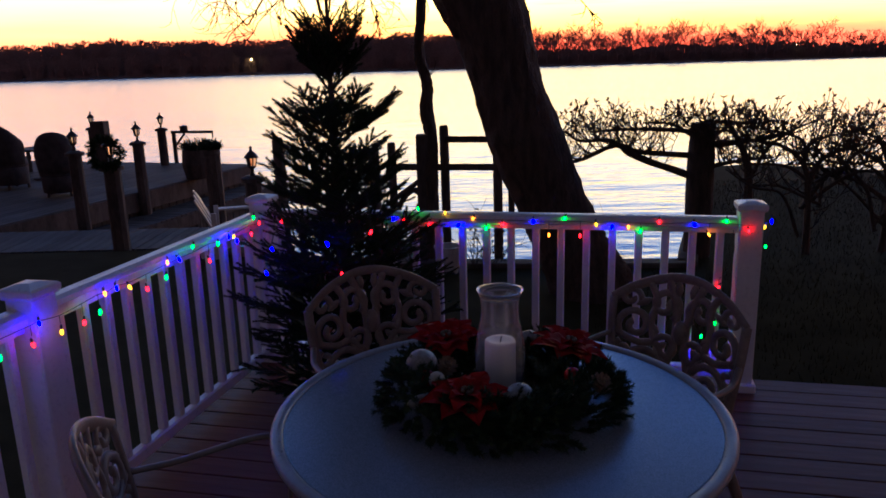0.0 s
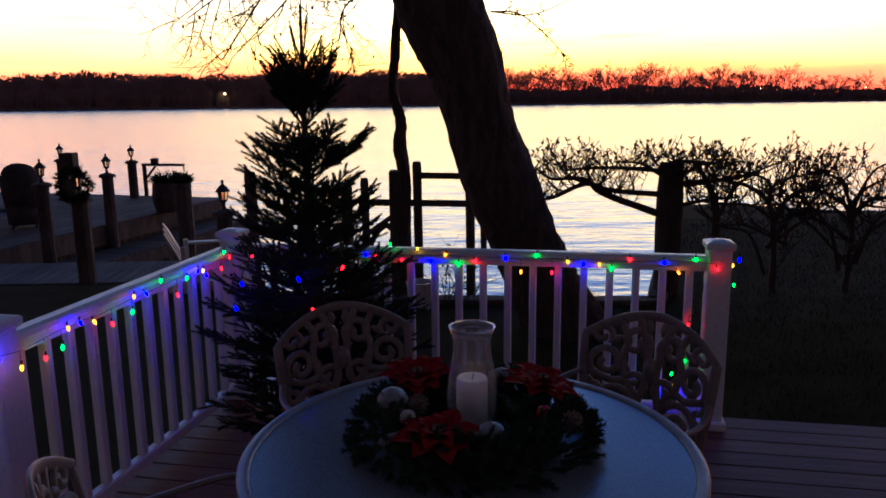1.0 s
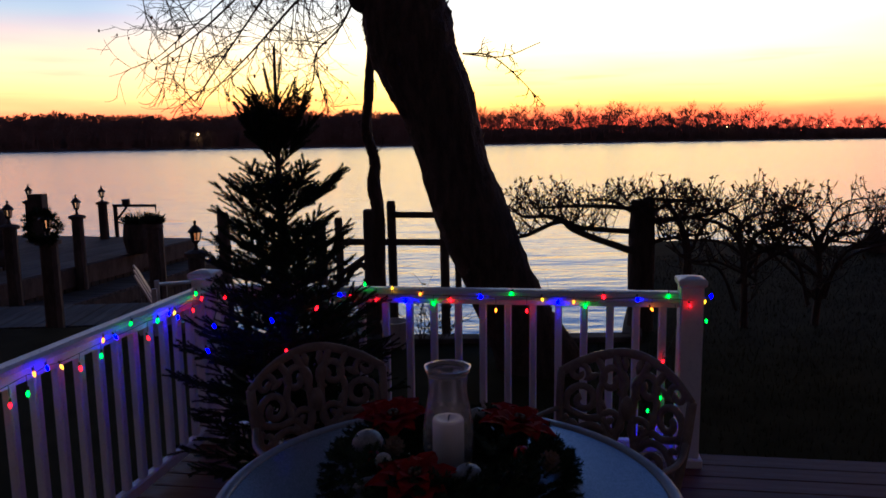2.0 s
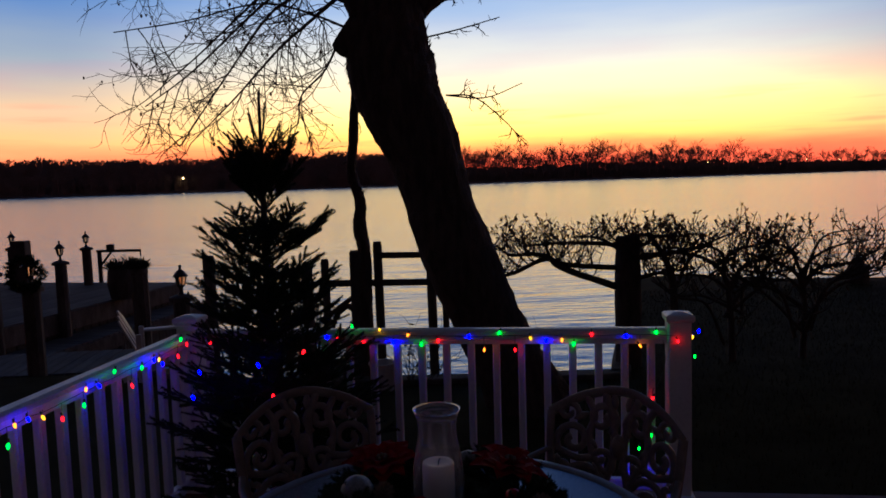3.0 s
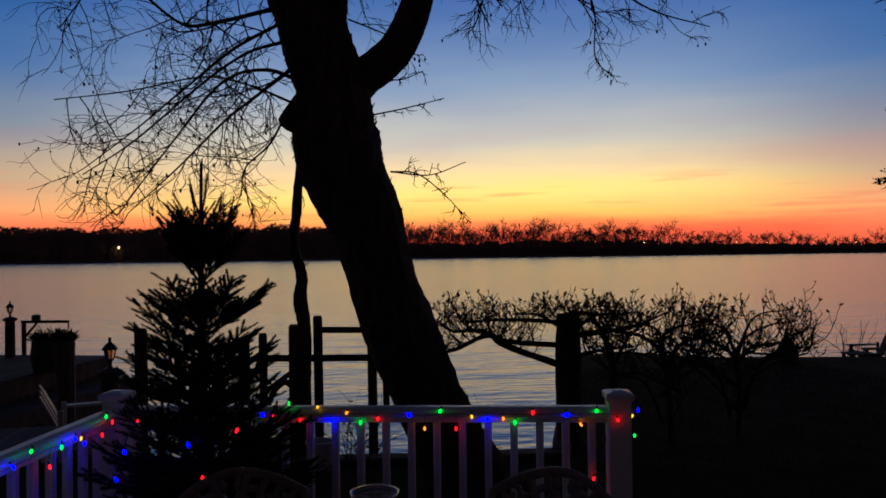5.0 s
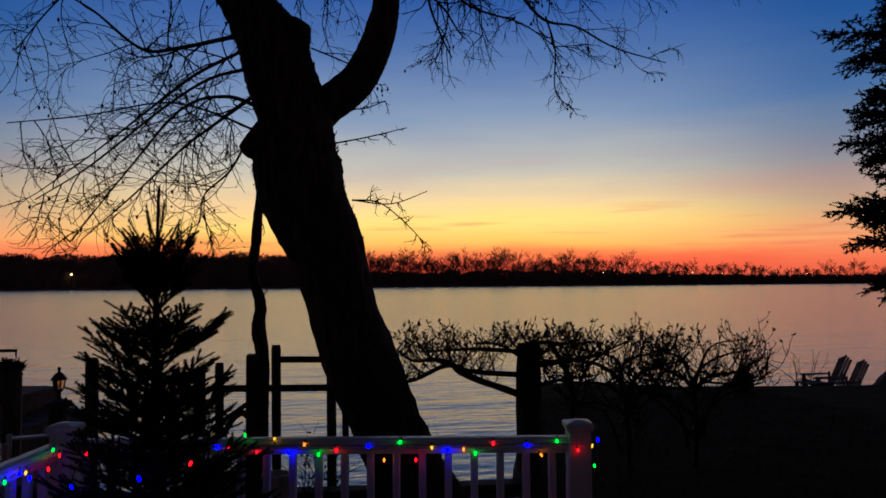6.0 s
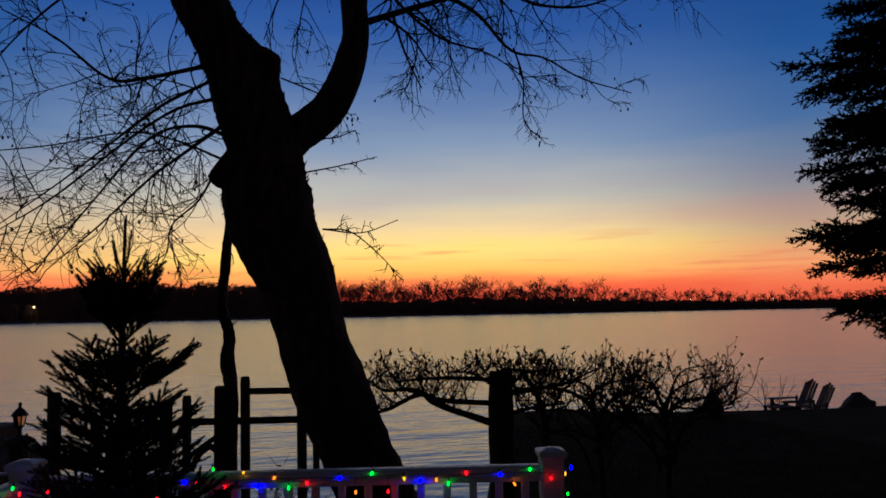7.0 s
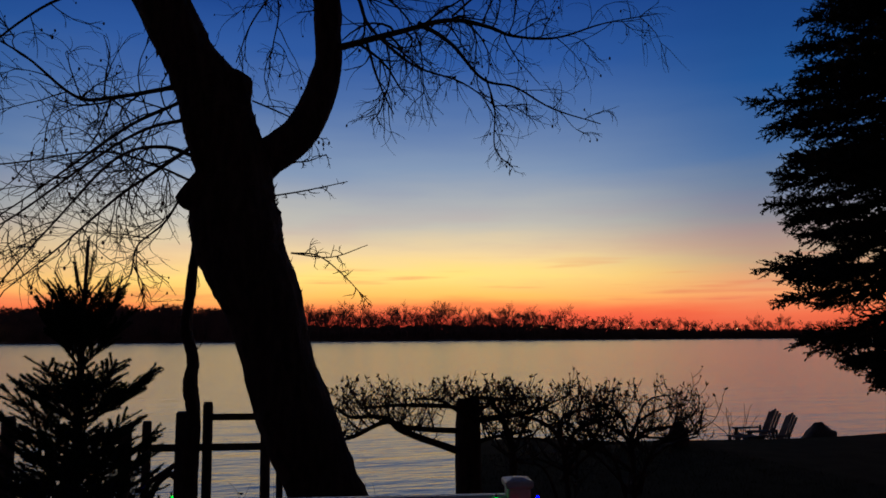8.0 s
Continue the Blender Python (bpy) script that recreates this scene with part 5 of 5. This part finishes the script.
def lantern_post(x, y, top, wreath_on=False, base=DOCK_Z):
    t = thing("lantern_post", Matrix.Translation((x, y, base)), "square dock pile with a black carriage lantern" + (" and a wreath" if wreath_on else ""), "lamp post", "lantern posts on the dock")
    h = top - base
    p = h - 0.42
    part("post", Geo().tube([(0, 0, -1.2), (0, 0, p)], [0.115, 0.105], 10, rough=0.04), TIMBER, t)
    part("post_cap", Geo().lathe([(0.001, p - 0.03), (0.15, p - 0.03), (0.15, p + 0.02), (0.07, p + 0.05), (0.001, p + 0.05)], segs=14), TIMBER, t)
    part("lantern_base", Geo().lathe([(0.001, p + 0.05), (0.04, p + 0.05), (0.022, p + 0.09), (0.022, p + 0.13), (0.05, p + 0.155), (0.055, p + 0.17), (0.001, p + 0.17)], segs=10), BLACK_METAL, t)
    part("lantern_glass", Geo().lathe([(0.001, p + 0.17), (0.046, p + 0.172), (0.066, p + 0.28), (0.001, p + 0.28)], segs=6), LANTERN_GLASS, t, "clear lantern panes")
    for k in range(6):
        a = 2 * math.pi * k / 6
        part("lantern_bar", Geo().tube([(0.048 * math.cos(a), 0.048 * math.sin(a), p + 0.17), (0.069 * math.cos(a), 0.069 * math.sin(a), p + 0.28)], 0.008, 4), BLACK_METAL, t)
    part("lantern_roof", Geo().lathe([(0.001, p + 0.275), (0.095, p + 0.275), (0.09, p + 0.29), (0.04, p + 0.35), (0.018, p + 0.365), (0.016, p + 0.39), (0.024, p + 0.405), (0.001, p + 0.43)], segs=12), BLACK_METAL, t)
    if wreath_on:
        rng = random.Random(2)
        g, core = Geo(), Geo()
        for k in range(260):
            a = rng.uniform(0, 2 * math.pi)
            o = Vector((math.cos(a), 0, math.sin(a)))
            fir_twig(g, core, o * 0.17 + Vector((0, -0.13, p + 0.2)), o * rng.uniform(-0.5, 1) + rand_dir(rng) * 0.7, rng.uniform(0.05, 0.09), 0.003, rng, 0.035, 500, 0.009)
        w = single("wreath", g, NEEDLE, "round fir wreath hung on a lantern post", "wreath", m=Matrix.Translation((x, y, base)))


lantern_post(-7.0, 18.6, 0.745)
lantern_post(-8.75, 18.7, 0.80)
lantern_post(-5.9, 14.4, 0.80)
lantern_post(-6.05, 12.2, 0.86)
lantern_post(-4.24, 9.45, 0.95, True)
lantern_post(-2.47, 9.5, 0.75, base=-0.5)


def pile_post(x, y, top, r, label, square=False, name="mooring_post", cap=True):
    g = Geo()
    if square:
        g.box((x, y, (top + WATER_Z - 0.6) / 2), (2 * r, 2 * r, top - WATER_Z + 0.6), None, 0.015)
    else:
        g.tube([(x, y, WATER_Z - 0.6), (x + 0.01, y, -0.4), (x, y, top - 0.04), (x, y, top)], [r * 1.05, r, r, r * 0.8], 10, rough=0.06)
    single(name, g, TIMBER, label, "post", "mooring posts")


pile_post(-0.213, 8.36, 0.945, 0.11, "thick square weathered pile at the seawall", True)
pile_post(-0.632, 8.8, 0.82, 0.05, "slim weathered mooring post near the seawall")
pile_post(-0.924, 9.6, 0.68, 0.075, "stout weathered mooring post at the seawall")
pile_post(-0.011, 8.6, 1.02, 0.055, "slim weathered mooring post near the seawall")
pile_post(0.60, 8.62, 0.72, 0.055, "slim weathered mooring post near the seawall")
pile_post(0.78, 8.9, 0.5, 0.04, "slim weathered mooring post near the seawall")
pile_post(-2.32, 10.4, 0.77, 0.08, "stout weathered mooring post at the seawall")
pile_post(-8.53, 18.64, 0.57, 0.17, "broad square dark pile on the dock", True)
pile_post(-4.15, 13.3, 0.33, 0.14, "broad planter pile beside the boat slip")


def bars():
    g = Geo().box((0.31, 8.56, 0.855), (0.64, 0.04, 0.07), pose(0, 0, 0, 0, 1.5, 0), 0.006)
    single("cross_bar", g, TIMBER, "upper weathered timber bar between piles", "rail", "bars between the piles")
    g = Geo().box((0.0, 8.57, 0.545), (1.27, 0.04, 0.075), pose(0, 0, 0, 0, 1.6, 0), 0.006)
    single("cross_bar", g, TIMBER, "lower weathered timber bar between piles", "rail", "bars between the piles")
    # sloping handrail of the gangway, with its curved brace
    t = thing("gangway", Matrix(), "small timber gangway with a sloping handrail", "gangway")
    part("handrail", Geo().tube([(-0.70, 8.75, 0.10), (-0.22, 8.5, 0.46)], 0.03, 6), TIMBER, t)
    part("brace", Geo().tube(curve_pts([(-0.62, 8.7, -0.5), (-0.56, 8.7, 0.05), (-0.40, 8.65, 0.27), (-0.28, 8.6, 0.22)]), 0.035, 6), TIMBER, t)
    part("tread", Geo().box((-0.45, 8.9, -0.56), (0.6, 1.0, 0.05), None, 0.006), PLANK, t)


bars()


def davit():
    t = thing("boat_davit", Matrix.Translation((-6.85, 19.0, DOCK_Z)), "dark metal boat davit with a level arm", "davit")
    part("mast", Geo().tube([(0, 0, 0), (0, 0, 0.80)], 0.055, 8), BLACK_METAL, t)
    part("arm", Geo().tube([(-0.06, 0, 0.78), (1.0, 0, 0.76)], 0.035, 8), BLACK_METAL, t)
    part("brace", Geo().tube([(0.02, 0, 0.42), (0.28, 0, 0.74)], 0.03, 8), BLACK_METAL, t)
    part("winch", Geo().lathe([(0.001, 0.80), (0.1, 0.80), (0.1, 0.93), (0.001, 0.95)], (0.27, 0, 0), 12), BLACK_METAL, t)
    part("hook", Geo().tube([(0.98, 0, 0.75), (0.98, 0, 0.62)], 0.018, 6), BLACK_METAL, t)


davit()


def shrub_pot(x, y, base, rng, h=0.55, r=0.33):
    t = thing("planter", Matrix.Translation((x, y, base)), "dark barrel planter with a bushy dry plant", "planter", "planters on the dock")
    part("pot", Geo().lathe([(0.001, 0), (r * 0.8, 0), (r, h * 0.5), (r * 0.9, h), (r * 0.8, h), (r * 0.78, h * 0.9), (0.001, h * 0.88)], segs=18), TIMBER, t)
    g = Geo()
    for k in range(260):
        a = rng.uniform(0, 2 * math.pi)
        d = Vector((math.cos(a) * rng.uniform(0.1, 1.1), math.sin(a) * rng.uniform(0.1, 1.1), rng.uniform(0.35, 1))).normalized()
        q = Vector((math.cos(a) * 0.3 * r, math.sin(a) * 0.3 * r, h * 0.85))
        e = q + d * r * rng.uniform(0.5, 1.15)
        g.tube([q, e], [0.006, 0.003], 3, cap=False)
        for j in range(7):
            g.blade(q.lerp(e, 0.4 + 0.6 * rng.random()), (d + rand_dir(rng)) * rng.uniform(0.03, 0.06), 0.02, rand_dir(rng))
    part("plant", g, SPRUCE, t, "bushy dark plant")


RNG = random.Random(55)
shrub_pot(-5.35, 16.1, DOCK_Z, RNG, 0.62, 0.33)
shrub_pot(-4.15, 13.3, 0.2, RNG, 0.14, 0.15)


def adirondack(x, y, z, turn, mat, label, back=0.78, arms=(-1, 1)):
    t = thing("adirondack_chair", Matrix.Translation((x, y, z)) @ pose(0, 0, 0, 0, 0, turn), label, "chair", "garden chairs")
    q = pose(0, 0, 0, -26, 0, 0)
    for k in range(5):
        h = back - 0.05 * abs(k - 2)
        part("back_slat", Geo().box(Vector(((k - 2) * 0.105, 0.30 + 0.13, 0.30 + h * 0.42)), (0.09, 0.02, h), q, 0.006), mat, t)
    for k in range(5):
        part("seat_slat", Geo().box((0, -0.28 + k * 0.115, 0.36 - k * 0.022), (0.54, 0.095, 0.022), pose(0, 0, 0, -11, 0, 0), 0.005), mat, t)
    for s in (-1, 1):
        if s in arms:
            part("armrest", Geo().box((s * 0.34, -0.02, 0.50), (0.13, 0.72, 0.025), None, 0.008), mat, t)
        part("front_leg", Geo().box((s * 0.30, -0.30, 0.245), (0.03, 0.09, 0.485), None, 0.006), mat, t)
        part("side_rail", Geo().box((s * 0.27, 0.08, 0.22), (0.028, 0.95, 0.11), pose(0, 0, 0, -19, 0, 0), 0.006), mat, t)
        part("back_post", Geo().box((s * 0.28, 0.33, 0.28), (0.03, 0.06, 0.56), None, 0.006), mat, t)


adirondack(-2.5, 9.0, LAWN, 104, WHITE_PAINT, "white-painted slatted garden chair on the lawn by the seawall", 0.58, (1,))
adirondack(12.7, 15.55, -1.05, -98, STONE, "grey weathered slatted garden chair at the lawn's edge")
adirondack(12.4, 14.70, -1.05, -104, STONE, "grey weathered slatted garden chair at the lawn's edge")
adirondack(-10.4, 17.8, DOCK_Z, 150, TIMBER, "dark slatted garden chair on the dock")
adirondack(-10.1, 17.0, DOCK_Z, 112, TIMBER, "dark slatted garden chair on the dock")


def dock_furniture():
    t = thing("dock_table", Matrix.Translation((-8.9, 16.6, DOCK_Z)), "dark low round table on the dock", "table")
    part("tabletop", Geo().lathe([(0.001, 0.66), (0.55, 0.66), (0.57, 0.68), (0.55, 0.70), (0.001, 0.70)], segs=28), TIMBER, t)
    part("pedestal", Geo().lathe([(0.001, 0), (0.3, 0), (0.28, 0.04), (0.08, 0.1), (0.07, 0.6), (0.2, 0.66), (0.001, 0.66)], segs=16), TIMBER, t)
    tub = thing("tub_chair", Matrix.Translation((-7.4, 14.2, DOCK_Z)) @ pose(0, 0, 0, 0, 0, -160) @ Matrix.Diagonal((1.06, 1.06, 1.32, 1)), "dark round-backed woven chair on the dock", "chair", "woven chairs on the dock")
    prof = [(math.sin(a), math.cos(a)) for a in (math.pi * (-0.62 + 1.24 * k / 24) for k in range(25))]
    shell = Geo()
    rows = []
    for z, r in ((0.30, 0.30), (0.5, 0.33), (0.7, 0.35), (0.85, 0.34), (0.93, 0.31), (0.90, 0.26), (0.7, 0.28), (0.5, 0.27), (0.34, 0.24)):
        rows.append([(x * r, y * r, 0.30 + (z - 0.30) * (0.55 + 0.45 * max(0.0, y + 0.35) / 1.35)) for x, y in prof])
    k = len(prof)
    shell.add([p for q in rows for p in q], [(i * k + j, i * k + j + 1, (i + 1) % 9 * k + j + 1, (i + 1) % 9 * k + j) for i in range(9) for j in range(k - 1)])
    part("shell", shell, DARK_FABRIC, tub, "dark woven round back", True)
    part("seat", Geo().lathe([(0.001, 0.28), (0.29, 0.28), (0.31, 0.32), (0.29, 0.40), (0.001, 0.42)], segs=20), DARK_FABRIC, tub, "dark seat cushion", True)
    for a in (45, 135, 225, 315):
        c, d = 0.24 * math.cos(radians(a)), 0.24 * math.sin(radians(a))
        part("leg", Geo().tube([(c, d, 0.3), (c * 1.1, d * 1.1, 0.0)], 0.025, 8), BLACK_METAL, tub)
    part("skirt", Geo().lathe([(0.27, 0.06), (0.285, 0.06), (0.30, 0.30), (0.285, 0.30)], segs=24, close=True), DARK_FABRIC, tub, "dark woven skirt", True)
    copy_thing(tub, Matrix.Translation((-8.95, 15.3, DOCK_Z)) @ pose(0, 0, 0, 0, 0, 150) @ Matrix.Diagonal((1.06, 1.06, 1.15, 1)))
    # pale bucket at the seawall and a boulder, bush and small sign on the far lawn
    b = thing("bucket", Matrix.Translation((0.0, 7.8, LAWN)), "pale grey plastic bucket on the lawn at the seawall", "bucket")
    part("bucket_body", Geo().lathe([(0.001, 0), (0.11, 0), (0.14, 0.28), (0.15, 0.28), (0.15, 0.30), (0.13, 0.30), (0.10, 0.02), (0.001, 0.02)], segs=18), WHITE_PAINT, b)
    part("bail_handle", Geo().tube(curve_pts([(-0.145, 0, 0.27), (-0.1, 0.08, 0.2), (0.0, 0.14, 0.17), (0.1, 0.08, 0.2), (0.145, 0, 0.27)]), 0.004, 5), BLACK_METAL, b)
    single("boulder", Geo().ball((0, 0, 0.14), 0.40, 16, 10, 1.25, 0.3), STONE, "grey boulder at the lawn's edge", "rock", smooth=True, m=Matrix.Translation((13.75, 14.6, -1.0)))
    g = Geo()
    rng = random.Random(9)
    for k in range(60):
        grow(g, (rng.uniform(-0.2, 0.2), rng.uniform(-0.15, 0.15), -0.02), (rng.uniform(-0.6, 0.6), rng.uniform(-0.4, 0.4), 1), rng.uniform(0.25, 0.5), 0.008, 1, rng, 0.02, 0.7, (0, 4), None)
    single("bush", g, TWIG, "small bare bush at the lawn's edge", "bush", m=Matrix.Translation((14.35, 14.5, -1.04)))
    lt = thing("garden_table", Matrix.Translation((11.75, 14.75, -1.05)), "low grey slatted garden table beside the chairs", "table")
    for k in range(4):
        part("slat", Geo().box((0, -0.18 + k * 0.12, 0.47), (0.6, 0.1, 0.022), None, 0.004), STONE, lt)
    for a in (-0.26, 0.26):
        for b in (-0.17, 0.17):
            part("leg", Geo().box((a, b, 0.23), (0.05, 0.05, 0.46), None, 0.004), STONE, lt)
    g = Geo()
    for k in range(9):
        grow(g, (rng.uniform(-0.35, 0.35), 0, -0.02), (rng.uniform(-0.3, 0.3), 0, 1), rng.uniform(0.7, 1.3), 0.012, 1, rng, 0.03, 0.6, (0, 3), None)
    single("bush", g, TWIG, "thin bare saplings at the lawn's edge", "bush", m=Matrix.Translation((11.85, 15.2, -1.04)))
    for x, y, n, h in ((0.42, 7.92, 16, 0.75), (1.5, 7.75, 12, 0.6), (-0.5, 8.02, 10, 0.5)):
        g = Geo()
        for k in range(n):
            grow(g, (rng.uniform(-0.2, 0.2), rng.uniform(-0.1, 0.1), -0.02), (rng.uniform(-0.5, 0.5), rng.uniform(-0.3, 0.3), 1), rng.uniform(0.5, 1) * h, 0.006, 1, rng, 0.0, 0.7, (0, 4), None)
            for q in range(6):
                p = Vector((rng.uniform(-0.3, 0.3), rng.uniform(-0.1, 0.1), rng.uniform(0.15, 0.9) * h))
                g.blade(p, rand_dir(rng) * 0.05, 0.025, rand_dir(rng))
        single("weed", g, TWIG, "dry bare weeds at the seawall's edge", "weed", "weeds at the seawall", m=Matrix.Translation((x, y, LAWN)))
    single("boulder", Geo().ball((0, 0, 0.16), 0.2, 14, 10, 1.5, 0.3), STONE, "dark upright boulder beside the shrubs", "rock", smooth=True, m=Matrix.Translation((9.1, 13.4, LAWN)))


dock_furniture()


def grass():
    rng = random.Random(14)
    g = Geo()
    for k in range(26000):
        x, y = rng.uniform(1.2, 9.5), rng.uniform(3.6, 13.5)
        u = (Vector((x, y, 0)) - CORNER) @ (DECK_ROT.to_3x3() @ Vector((0, 1, 0)))
        if u < 0.12 or y > 7.7 and x < 2.9 + (y - 8.3) * 0.36:
            continue
        a = rng.uniform(0, 2 * math.pi)
        g.needle((x, y, LAWN - 0.003), (rng.uniform(-0.02, 0.02), rng.uniform(-0.02, 0.02), rng.uniform(0.03, 0.07)), 0.008, Vector((math.cos(a), math.sin(a), 0)))
    single("grass", g, GRASS, "short dark lawn grass blades", "grass", kind="stuff")


grass()

# ---------------------------------------------------------------- deck boards last
deck()
